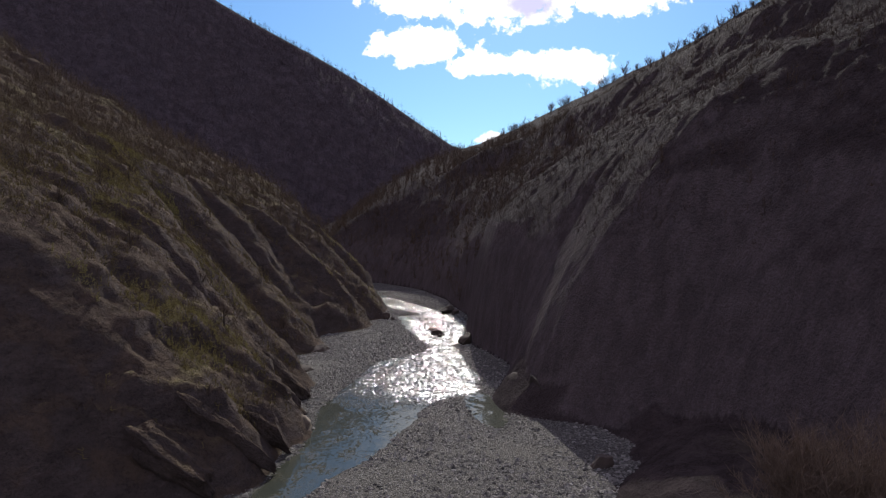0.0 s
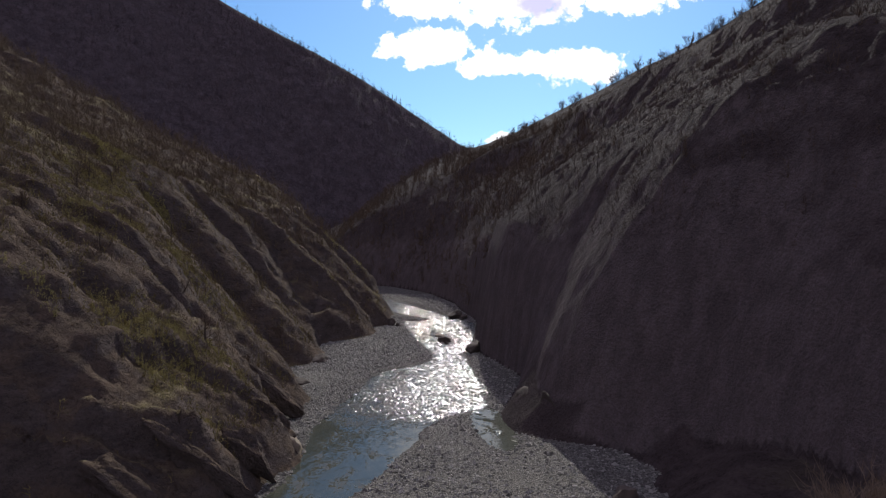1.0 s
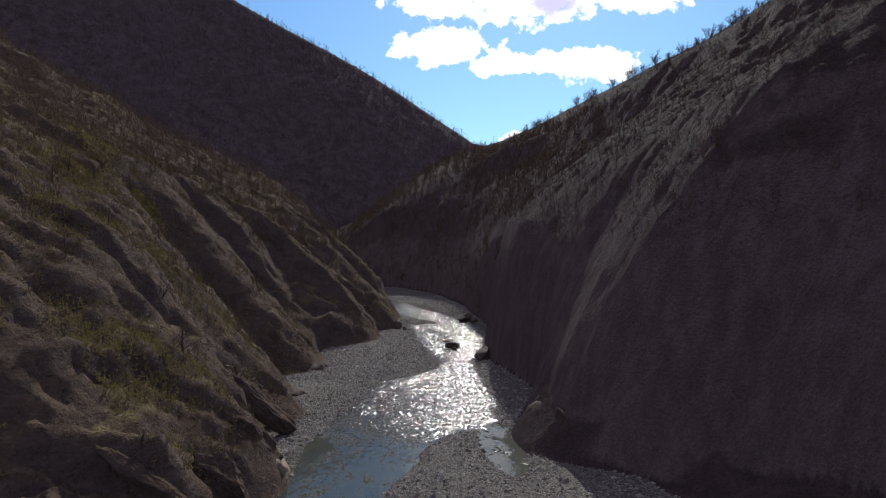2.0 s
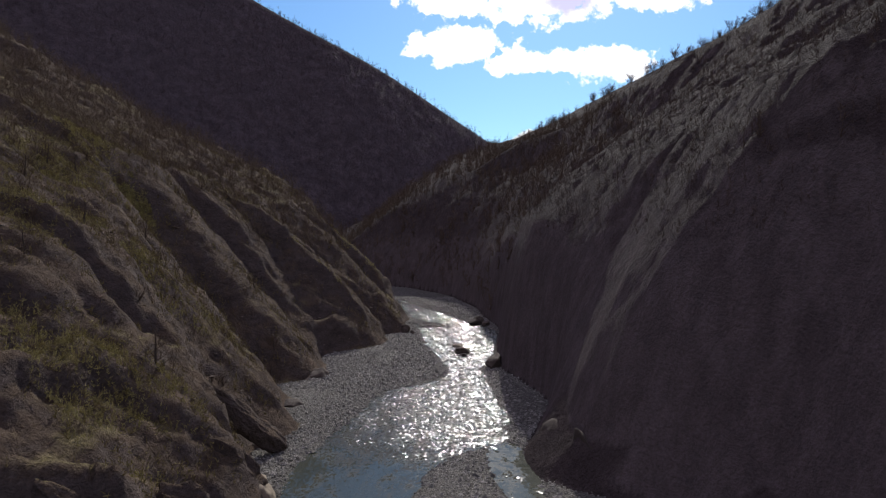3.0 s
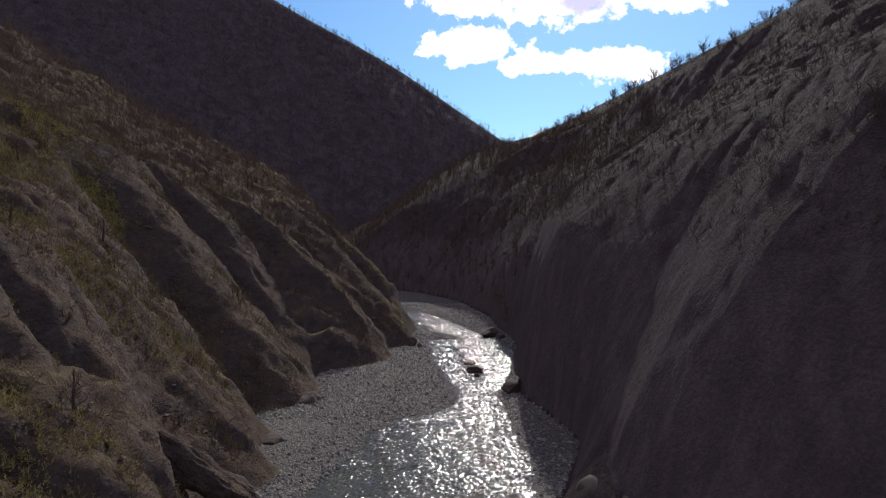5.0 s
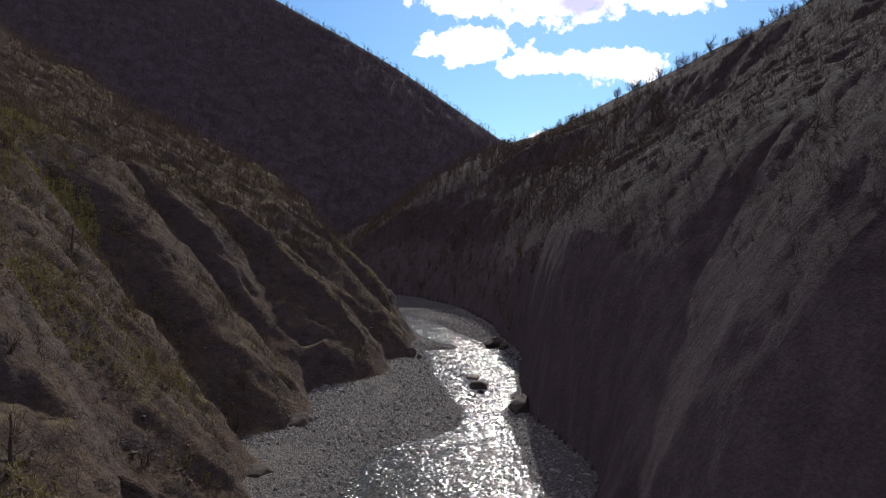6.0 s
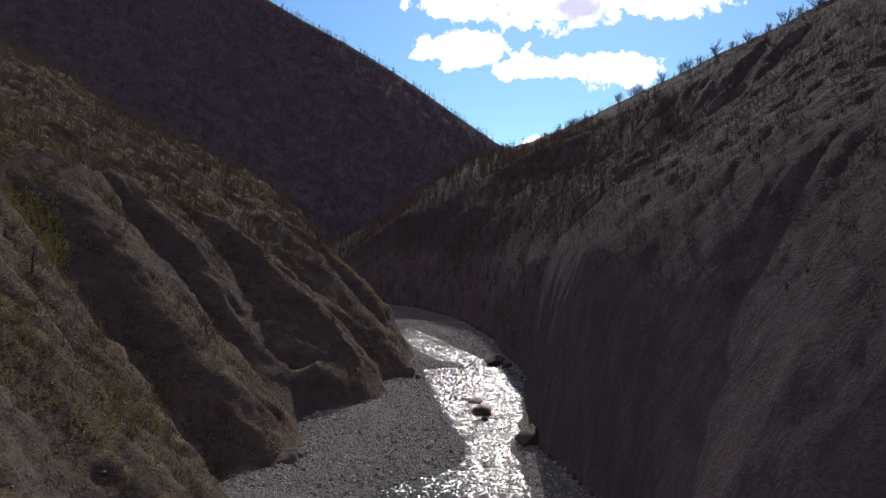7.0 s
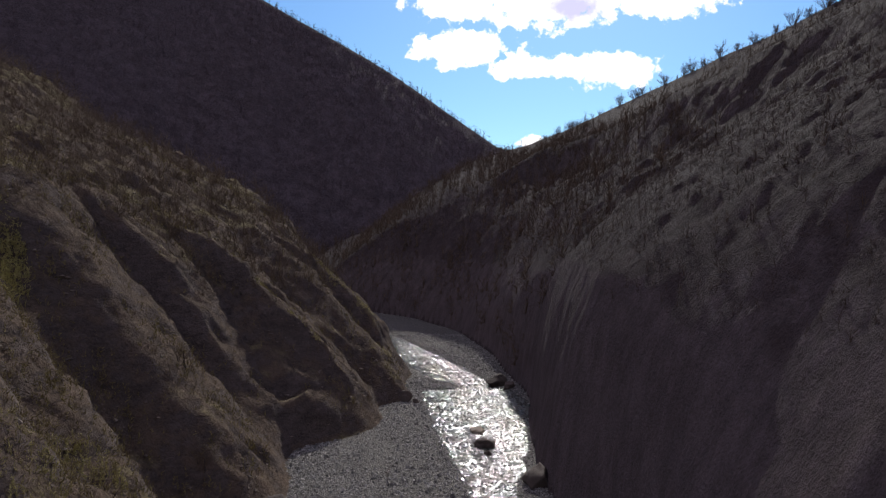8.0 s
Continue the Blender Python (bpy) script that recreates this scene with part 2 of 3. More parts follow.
def curve(pairs, t):
    """A monotone-ish smooth line through pairs (t, value)."""
    k, v = np.array(pairs, float).T
    s = np.gradient(v, k)
    t = np.clip(t, k[0], k[-1])
    i = np.clip(np.searchsorted(k, t) - 1, 0, len(k) - 2)
    h = k[i + 1] - k[i]
    u = (t - k[i]) / h
    return ((1 + 2 * u) * (1 - u) ** 2 * v[i] + u * (1 - u) ** 2 * h * s[i] + u * u * (3 - 2 * u) * v[i + 1] + u * u * (u - 1) * h * s[i + 1])


def smooth_max(a, b, k):
    h = np.clip(0.5 + 0.5 * (a - b) / k, 0, 1)
    return b * (1 - h) + a * h + k * h * (1 - h)


def smooth_min(a, b, k):
    return -smooth_max(-a, -b, k)


# foot of the west slope, with its spurs: (y, x)
WEST_FOOT = [(-900, -60), (-200, -38), (0, -30), (18, -28), (29, -24.5), (32.5, -18.5), (36, -13.8), (43, -13.0), (48.3, -12.2), (51, -14.2), (55.7, -16.2), (60.2, -14.9), (61.8, -15.0), (64, -17.2), (66.5, -17.4),
             (68.6, -17.8), (71, -20.6), (73.8, -20.8), (76.3, -18.2), (82, -18.4), (85, -19.8), (88.8, -20.0), (91.9, -17.0), (94.6, -15.4), (98.2, -15.0), (102.6, -16.2), (104.6, -15.1), (106.4, -13.9),
             (112, -15.2), (117, -15.2), (121, -16),
             (126, -20.5), (135, -32), (160, -63), (220, -135), (400, -330), (1500, -1200)]
# foot of the east cliff and of the bank round the bend
EAST_FOOT = [(-900, 60), (-200, 32), (0, 20), (18, 17), (28, 14), (36, 11.6), (42, 10.4), (46, 9.8), (48.7, 8.5), (50.8, 5.2), (53, 3.2), (57, 1.7), (62, 2.5), (70.5, 3.9), (76, 2.4), (84, -0.3), (92, -0.7),
             (101, -0.9), (113, -1.1), (118, -2.6), (133, -5.7), (143, -8.9), (154, -12.8), (163.5, -18.8), (171, -24), (182, -38), (200, -66), (230, -118), (300, -235), (1500, -1800)]
WATER_WEST = [(-900, -40), (0, -13.6), (35, -12.7), (48, -12.2), (52.5, -12.8), (59, -12.6), (67, -11.6), (74.5, -10.2), (78, -7.0), (81.3, -5.6), (84, -6.0), (92, -8.6), (104, -11.4),
              (110.0, -12.6), (111.8, -12.6), (113.2, -9.6), (114.6, -9.6), (117.7, -12.3), (127, -17.5), (136, -22.0), (148, -28.0), (170, -42), (200, -68), (400, -330)]
WATER_EAST = [(-900, -30), (0, -12.0), (20, -11.3), (36.7, -9.5), (44.6, -6.2), (52.9, -4.3), (57.7, -2.5), (59.8, 0.0), (63, 0.6), (70.5, -0.2), (77, -1.2), (83, -2.2), (92, -1.4), (101, -1.0),
              (109, -0.9), (113, -2.6), (116.5, -4.9), (122.4, -7.8), (130, -11.8), (139, -16.6), (150, -23.4), (170, -37), (200, -62), (400, -325)]
# rise from the foot: (distance, height)
WEST_RISE = [(-3000, 0), (0, 0), (1.5, 2.6), (5, 6.8), (10, 12.2), (17, 20.2), (24, 25.5), (40, 34), (70, 51), (140, 92), (400, 190), (3000, 260)]
EAST_RISE = [(-3000, 0), (0, 0), (1.0, 6.5), (2.2, 12.5), (3.5, 16.2), (9.5, 21.8), (14, 25), (25, 31.5), (32, 37.5), (45, 55), (60, 72), (120, 122), (400, 210), (3000, 280)]
NOSE_RISE = [(-3000, 0), (0, 0), (2, 5.5), (5, 12), (9.5, 19.2), (14, 24.5), (25, 31.5), (32, 37.5), (45, 55), (60, 72), (120, 122), (400, 210), (3000, 280)]
BANK_RISE = [(-3000, 0), (0, 0), (1.6, 6), (5, 13), (11, 22), (22, 31.5), (45, 55), (60, 72), (120, 122), (400, 210), (3000, 280)]
# crest of the east hill: (x, y) and (x, z)
EAST_CREST_Y = [(-2500, 225), (-100, 225), (-46, 236), (-17, 240), (-4, 262), (4, 280), (13, 260), (26, 230), (39, 212), (48, 190), (57, 172), (66, 150), (95, 110), (160, 30), (300, -120), (2500, -600)]
EAST_CREST_Z = [(-2500, -30), (-100, -5), (-46, 19), (-30, 31), (-17, 39), (-4, 46), (4, 50.5), (13, 51.8), (26, 54), (39, 58.2), (48, 60.2), (57, 62.2), (66, 66), (95, 77), (160, 104), (300, 140), (2500, 200)]


# spurs of the west slope, each a crest from its top to its toe: (x, y, z), then how steep it falls towards the start and behind
WEST_SPURS = [
    ([(-40, 103, 24), (-31, 109.5, 18.6), (-26.0, 113.0, 14.9), (-22.7, 113.8, 11.6), (-19.2, 112.5, 8.4), (-16.9, 110.2, 4.6), (-15.0, 107.6, 2.1), (-14.0, 106.6, 0.5)], 2.4, 0.35),
    ([(-40, 90.5, 23.5), (-30.7, 94.2, 17.6), (-26.5, 95.0, 13.8), (-22.3, 95.2, 10.0), (-18.5, 96.2, 5.4), (-15.6, 98.0, 1.1), (-15.0, 98.4, 0.4)], 2.4, 0.35),
    ([(-42, 76.2, 25), (-36.6, 76.7, 22.6), (-32.7, 77.0, 18.7), (-30.6, 77.2, 16.9), (-28.3, 78.0, 13.7), (-26.0, 79.0, 10.2), (-22.5, 80.4, 5.4), (-19.7, 82.4, 1.4)], 2.0, 0.1),
    ([(-46, 70.5, 28), (-38.1, 72.0, 24.1), (-34.9, 72.0, 22.1), (-31.8, 70.5, 18.2), (-28.6, 69.5, 13.6), (-23.5, 71.0, 7.2), (-18.6, 76.2, 1.7)], 1.6, 0.2),
    ([(-40, 58.5, 23.5), (-33.0, 60.5, 18.4), (-27.6, 61.4, 13.2), (-22.4, 63.4, 7.8), (-18.0, 67.6, 2.2)], 1.6, 0.2),
    ([(-36, 47.5, 21), (-30.0, 49.5, 18.4), (-25.1, 51.2, 15.2), (-21.4, 52.0, 10.4), (-17.4, 56.6, 4.2), (-15.0, 59.8, 0.8)], 1.3, 0.25),
    ([(-27, 33.0, 8.6), (-23.2, 36.4, 8.9), (-20.5, 39.0, 10.2), (-19.2, 43.0, 9.0), (-17.5, 49.0, 5.9), (-15.1, 51.0, 4.0), (-13.3, 53.0, 1.6)], 2.2, 0.1),
    ([(-19.5, 36.2, 7.2), (-15.4, 39.2, 5.3), (-12.9, 41.0, 0.9)], 2.1, 0.6),
    ([(-21.5, 32.8, 6.6), (-18.6, 35.2, 5.5), (-16.3, 35.6, 3.8), (-13.9, 36.6, 0.8)], 2.0, 0.6),
    ([(-18.0, 43.0, 6.5), (-14.8, 46.2, 3.9), (-12.4, 49.0, 0.9)], 1.9, 0.4),
]
# spurs of the east hill, from the crown of the cliff down to the stream
EAST_SPURS = [
    ([(22, 50, 25.4), (16.0, 58.5, 22.6), (12.6, 67.0, 20.2), (10.8, 72.0, 18.6), (9.6, 72.8, 14.0), (9.0, 73.5, 8.0)], 2.4, 1.2),
    ([(30, 70, 34), (20.5, 77.0, 29.2), (14.4, 74.4, 25.0), (11.4, 77.0, 20.4), (8.6, 79.2, 16.0), (7.4, 80.2, 9.0)], 1.1, 0.5),
    ([(34, 80, 37.5), (27.6, 84.4, 33.6), (20.2, 84.3, 28.8), (15.6, 84.6, 26.2), (10.5, 88.4, 21.2), (4.5, 92.6, 14.2), (2.4, 95.0, 7.5)], 1.1, 0.25),
    ([(40, 92, 42), (26.2, 93.2, 32.2), (17.0, 97.5, 27.0), (9.0, 103.0, 21.6), (3.0, 107.5, 13.6), (1.0, 109.5, 7.0)], 1.0, 0.25),
    ([(42, 108, 46), (27, 112, 36.0), (15, 117.5, 27.6), (5.0, 124.0, 18.0), (-0.2, 130.0, 12.3), (-4.0, 134.0, 5.0)], 1.0, 0.25),
]


def linear(pairs, t):
    k, v = np.array(pairs, float).T
    return np.interp(t, k, v)


def spur(x, y, crest, steep, gentle, seed):
    """Height of a spur that runs down the slope; the side towards the start falls steeply."""
    k, cy, cz = np.array(sorted(crest), float).T
    toe = np.sign(crest[-1][0] - crest[0][0])
    past = np.clip(toe * (x - crest[-1][0]), 0, None)
    top = np.interp(x, k, cz) - 2.2 * past + 0.9 * fbm(x * 0.45, y * 0.45, 3, seed)
    side = y - np.interp(x, k, cy) + 2.2 * fbm(x * 0.28, y * 0.28, 4, seed + 1)
    return np.where(side > 0, top - gentle * side, top + steep * side)


def teeth(u):
    """Saw teeth: a short rise at each whole number, then a slow fall."""
    f = u - np.floor(u)
    return np.where(f < 0.22, f / 0.22, 1 - (f - 0.22) / 0.78) - 0.5


def land(x, y):
    """Height of the land and which part of it is on top: 0 bed, 1 west, 2 east, 3 far mountain."""
    # west slope: ribs and gullies run down it
    wob = 1.6 * fbm(x * 0.09, y * 0.09, 4, 3)
    shear = np.clip(curve(WEST_FOOT, y) - x, 0, 40)
    yy = y - 0.10 * shear + 1.2 * fbm(x * 0.15, y * 0.15, 3, 8)
    foot_w = linear(WEST_FOOT, yy)
    foot_w = np.where(np.abs(y) < 135, curve(WEST_FOOT, np.clip(yy, -60, 134)), foot_w)
    lean = np.where(y > 122, 0.64, 1.0)
    # the cut spurs die out higher up
    plain = linear([(-900, -60), (-200, -38), (0, -30), (22, -24), (36, -15.5), (80, -17), (122, -14), (134, -29), (160, -62), (220, -135), (1500, -1200)], y)
    fade = np.clip((shear - 9) / 18, 0, 1)
    foot_w = foot_w + (plain - foot_w) * 0.85 * fade * fade * (3 - 2 * fade)
    dw = (foot_w - x + wob * np.clip(shear / 8, 0.1, 1)) * lean
    warp = 7 * fbm(x * 0.06, y * 0.06, 4, 21)
    hw = 0.93 * linear(WEST_RISE, dw)
    rough_w = np.clip(dw / 5, 0, 1)
    high = np.clip((hw - 16) / 10, 0, 1)
    hw = hw + rough_w * (2.4 * fbm(x * 0.11, y * 0.11, 5, 5) * np.clip(dw / 20, 0.3, 3) + 1.2 * fbm(x * 0.33, y * 0.33, 4, 6, 0.55))
    hw = hw + 1.5 * high * (ridged(x * 0.42, y * 0.42, 3, 35) + 0.8 * fbm(x * 0.2, y * 0.2, 3, 36))
    for crest, steep, gentle in WEST_SPURS:
        hw = smooth_max(hw, spur(x, y, crest, steep, gentle, 37), 0.7)
    # lesser ribs between the spurs, cut steep on the side towards the start
    hw = hw + rough_w * (1 - 0.7 * high) * (0.32 * teeth((y - 0.62 * x + 1.4 * warp) / 4.3) + 0.28 * teeth((y - 0.5 * x + 0.9 * warp) / 1.9 + 0.4) + 0.45 * ridged(x * 0.9, y * 0.9, 2, 38))
    hw = smooth_min(hw, linear([(0, 2.4), (50, 2.2), (57, 1.5), (63, 1.1), (85, 1.1), (89, 2.4), (130, 2.7)], y) * dw + 0.1, 0.5)
    # east cliff, hill above it and the bank round the bend
    foot_e = linear(EAST_FOOT, y)
    foot_e = np.where(np.abs(y) < 170, curve(EAST_FOOT, np.clip(y + 0.8 * fbm(x * 0.2, y * 0.2, 3, 12), -60, 171)), foot_e)
    bend = np.clip((y - 135) / 50, 0, 1)
    even = linear([(-900, 60), (0, 26), (36, 16.5), (46, 11.5), (50, 7.4), (54, 4.4), (58, 3.6), (66, 3.5), (76, 2.4), (85, 0.0), (97, -0.8), (104, -0.9)], y)
    foot_e = np.where(y < 104, foot_e + (even - foot_e) * np.clip((x - foot_e) / 3, 0, 1), foot_e)
    de = (x - foot_e) * (1 - bend * 0.5)
    flutes = ridged(0.13 * (y - 0.8 * x) + 1.1 * fbm(x * 0.12, y * 0.12, 4, 41), 0.12 * (x + y), 4, 43)
    de = de + np.where(de > 0, 0.35 * flutes * np.clip(de / 1.5, 0, 1) * np.clip((16 - de) / 8, 0, 1), 0)
    # higher up the hill turns its face down the gorge
    de = de + 0.3 * np.clip(y - 95, -45, 90) * np.clip((de - 20) / 25, 0, 1)
    he = linear(EAST_RISE, de)
    nose = np.where(y < 62, 1.0, np.exp(-(((y - 62) / 11) ** 2)))
    he = he + (linear(NOSE_RISE, de) - he) * nose
    soft = np.clip((y - 104) / 40, 0, 1)
    he = he + (linear(BANK_RISE, de) - he) * soft
    rough_e = np.clip((de - 0.3) / 8, 0, 1)
    gully = ridged(0.095 * (y - 0.55 * x + 9 * fbm(x * 0.05, y * 0.05, 4, 52)), 0.03 * (x + y), 4, 51)
    he = he + rough_e * (0.7 * gully * np.clip(de / 20, 0.4, 1.2) + 1.6 * fbm(x * 0.07, y * 0.07, 4, 15) + 1.6 * fbm(x * 0.3, y * 0.3, 5, 16, 0.6))
    for crest, steep, gentle in EAST_SPURS:
        he = np.where(de > 0, smooth_max(he, spur(x, y, crest, 0.7 * steep, gentle, 54) - 1.5, 2.2), he)
    drift = 6 * fbm(x * 0.07, y * 0.07, 4, 55)
    he = he + np.clip((de - 4) / 6, 0, 1) * (0.22 * teeth((y + 1.1 * x + drift) / 9.0) + 0.1 * teeth((y + 0.9 * x + drift) / 3.4))
    he = np.where(de > 0, smooth_min(he, 6.5 * de + 0.2, 0.6), he)
    he = he + np.clip((de - 7) / 8, 0, 1) * (0.6 * ridged(x * 0.4 + 0.1 * y, y * 0.4, 3, 57) + 0.9 * fbm(x * 0.7, y * 0.7, 3, 58, 0.6))
    # low talus apron under the near cliff
    apron = x - linear([(-900, 60), (-40, 20), (0, 9), (20, 6.2), (28, 5.8), (36, 7.1), (40.6, 9.4), (45, 10.6), (52, 16), (60, 40), (900, 60)], y) + 1.5 * fbm(x * 0.3, y * 0.3, 3, 47)
    talus = np.where(apron > 0, 3.6 * (1 - np.exp(-np.clip(apron, 0, None) / 3.2)) + np.clip(apron, 0, 1) * (1.2 * fbm(x * 0.5, y * 0.5, 4, 48)), -9)
    he = np.where(de > 0, np.maximum(he, talus), talus)
    de = np.where(apron > 0, np.maximum(de, 0.01), de)
    # unseen hillside behind the start, added to keep sky light off the near slopes
    behind = 0.95 * np.clip(-24 - y + 6 * fbm(x * 0.03, y * 0.03, 3, 49), 0, 85)
    he = np.where(behind > 0, np.maximum(he, behind), he)
    de = np.where(behind > 0, np.maximum(de, 0.01), de)
    crest = linear(EAST_CREST_Z, x) + 1.2 * fbm(x * 0.06, y * 0.06, 3, 18)
    over = y - linear(EAST_CREST_Y, x)
    cap = crest - 0.45 * np.clip(over, 0, None) - 0.22 * np.clip(-over, 0, 60)
    he = smooth_min(he, cap, 3.0)
    # far mountain that closes the gorge
    back = 56.4 + np.where(x < -9.9, 0.63 * (-9.9 - x), -0.3 * (x + 9.9))
    back = back - 1.0 + 3.4 * np.exp(-(((x + 62) / 38) ** 2))
    back = np.minimum(back, 190 + 0.1 * (-x))
    hm = back - 0.84 * np.clip(330 - y, 0, None) - 0.45 * np.clip(y - 330, 0, None)
    flank = np.clip((330 - y) / 40, 0, 1) * np.clip((y - 150) / 60, 0, 1)
    hm = hm + flank * (14 * ridged(0.012 * (x + 0.35 * y), 0.004 * y, 4, 61) + 5 * fbm(x * 0.03, y * 0.03, 5, 62))
    hm = hm + 1.6 * np.clip((330 - y) / 8, 0, 1) * fbm(x * 0.22, y * 0.22, 2, 63)
    hm = np.where(y < 150, -50, hm)
    # bed: water channel, gravel banks, a backwater behind the near bar
    ww, we = curve(WATER_WEST, np.clip(y, -60, 171)), curve(WATER_EAST, np.clip(y, -60, 171))
    ww = np.where((y < -60) | (y > 171), linear(WATER_WEST, y), ww)
    we = np.where((y < -60) | (y > 171), linear(WATER_EAST, y), we)
    inside = np.minimum(x - ww, we - x) + 0.9 * fbm(x * 0.5, y * 0.5, 4, 71)
    pool = 1 - np.hypot((x - 1.0 + 0.16 * (y - 55)) / 1.5, (y - 55.0) / 5.6)
    inside = np.maximum(inside, pool * 2.2)
    bed = np.where(inside > 0, -0.24 * np.clip(inside, 0, 3), 0.62 * (1 - np.exp(-np.clip(-inside, 0, None) / 3.2)))
    bed = bed + 0.10 * fbm(x * 0.3, y * 0.3, 4, 72) * np.clip(-inside, 0, 1) + 0.03 * fbm(x * 1.6, y * 1.6, 4, 73)
    top = np.stack([bed, np.where(dw > 0, hw, -9), np.where(de > 0, he, -9), hm])
    return top.max(0), top.argmax(0)


def axis(stops):
    """Grid lines from (end, step) pairs; the step glides between them."""
    out = [stops[0][0]]
    while out[-1] < stops[-1][0]:
        out.append(out[-1] + np.interp(out[-1], [s[0] for s in stops], [s[1] for s in stops]))
    return np.array(out)


XS = axis([(-1600, 60), (-260, 9), (-90, 1.6), (-45, 0.5), (-28, 0.27), (-11, 0.22), (-8, 0.36), (-3, 0.3), (11, 0.28), (22, 0.38), (45, 0.55), (75, 0.8), (110, 2.4), (300, 12), (1600, 60)])
YS = axis([(-900, 50), (-60, 8), (10, 0.9), (30, 0.34), (100, 0.34), (118, 0.42), (135, 0.6), (180, 1.1), (300, 2.0), (360, 3.0), (700, 15), (2200, 60)])
GX, GY = np.meshgrid(XS, YS)
GZ, GK = land(GX, GY)


def weather(x, y, z, k):
    """Ledges, hollows and blocks: push the rock in and out along its own normal."""
    nx, ny = -np.gradient(z, XS, axis=1), -np.gradient(z, YS, axis=0)
    size = np.sqrt(nx * nx + ny * ny + 1)
    # coordinates across, along and out of the ribs, which run down and up the gorge
    turn = np.where(k == 2, -1.0, 1.0)
    across, out = 0.63 * turn * x - 0.78 * y, 0.47 * turn * x + 0.38 * y + 0.79 * z
    fall = 0.62 * turn * x + 0.5 * y - 0.6 * z
    push = 0.6 * (noise3(x * 0.34, y * 0.34, z * 0.34, 81) - 0.5)
    push = push + 0.36 * (0.5 - np.abs(2 * noise3(across * 0.75, fall * 0.22, out * 0.6, 82) - 1))
    push = push + 0.3 * (noise3(across * 1.6, fall * 0.8, out * 1.5, 83) - 0.5) + 0.3 * (noise3(x * 2.1, y * 2.1, z * 2.1, 85) - 0.5) + 0.3 * (noise3(x * 0.15, y * 0.15, out * 1.3, 84) - 0.5)
    amount = np.where(k == 1, 1.0, np.where(k == 2, 0.25, 0.0)) * np.clip((z - 0.6) / 2.0, 0, 1) * np.clip((150 - y) / 20, 0, 1)
    amount = amount * np.clip((size - 1.05) / 0.35, 0.25, 1) / size
    return x + nx * push * amount, y + ny * push * amount, z + push * amount


def mesh_from(name, verts, faces, sizes=4, smooth=True):
    """A mesh from numpy arrays; all faces have the same number of corners."""
    me = bpy.data.meshes.new(name)
    me.vertices.add(len(verts))
    me.vertices.foreach_set("co", np.asarray(verts, np.float32).ravel())
    me.loops.add(len(faces) * sizes)
    me.loops.foreach_set("vertex_index", np.asarray(faces, np.int32).ravel())
    me.polygons.add(len(faces))
    me.polygons.foreach_set("loop_start", np.arange(0, len(faces) * sizes, sizes, dtype=np.int32))
    me.polygons.foreach_set("use_smooth", np.full(len(faces), smooth))
    me.update(calc_edges=True)
    return me


def land_part(name, keep, mat, label, category):
    ny, nx = GX.shape
    idx = np.arange(nx * ny).reshape(ny, nx)
    quads = np.stack([idx[:-1, :-1], idx[:-1, 1:], idx[1:, 1:], idx[1:, :-1]], -1)[keep]
    used, inv = np.unique(quads, return_inverse=True)
    pts = np.stack([GX.ravel(), GY.ravel(), GZ.ravel()], 1)[used]
    me = mesh_from(name, pts, inv.reshape(-1, 4))
    me.materials.append(mat)
    return tagged(new(name, me), label, category, kind="structure")


GX, GY, GZ = weather(GX, GY, GZ, GK)
QK = np.maximum(np.maximum(GK[:-1, :-1], GK[:-1, 1:]), np.maximum(GK[1:, :-1], GK[1:, 1:]))
ground = land_part("ground", QK == 0, MAT_GRAVEL, "grey cobble and gravel river bed with bars beside the stream", "river bed")
hill_west = land_part("hillside_west", QK == 1, MAT_WEST, "steep brown eroded slope with rocky spurs and dry grass", "hillside")
hill_east = land_part("hillside_east", QK == 2, MAT_EAST, "dark shaded rock cliff with scrubby hill above it", "cliff")
mountain = land_part("mountain", QK == 3, MAT_FAR, "dark wooded mountain slope that closes the gorge", "mountain")


# ---- water ----
def water_sheet():
    ys = np.concatenate([np.arange(-60, 30, 1.0), np.arange(30, 95, 0.2), np.arange(95, 172, 0.3)])
    us = np.linspace(0, 1, 100)
    west = np.maximum(curve(WATER_WEST, ys) - 2.5, -60)
    east = curve(WATER_EAST, ys) + 2.5
    east = np.where((ys > 44) & (ys < 62), np.maximum(east, 3.6), east)
    x = west[:, None] * (1 - us) + east[:, None] * us
    y = np.repeat(ys[:, None], len(us), 1)
    lively = np.clip((y + 10 * fbm(x * 0.2, y * 0.2, 3, 90) + 0.25 * (x + 6) - 57) / 8, 0.06, 1)
    z = lively * (0.08 * fbm(x * 1.9 + 0.4 * y, y * 1.5, 2, 91, 0.5) + 0.10 * fbm(x * 1.0, y * 0.8, 2, 93) + 0.10 * fbm(x * 0.4, y * 0.4, 2, 92))
    idx = np.arange(x.size).reshape(x.shape)
    quads = np.stack([idx[:-1, :-1], idx[:-1, 1:], idx[1:, 1:], idx[1:, :-1]], -1).reshape(-1, 4)
    me = mesh_from("water", np.stack([x.ravel(), y.ravel(), z.ravel()], 1), quads)
    me.materials.append(MAT_WATER)
    return tagged(new("water", me), "shallow rippled mountain stream glittering in the sun", "stream", kind="structure")


water_sheet()


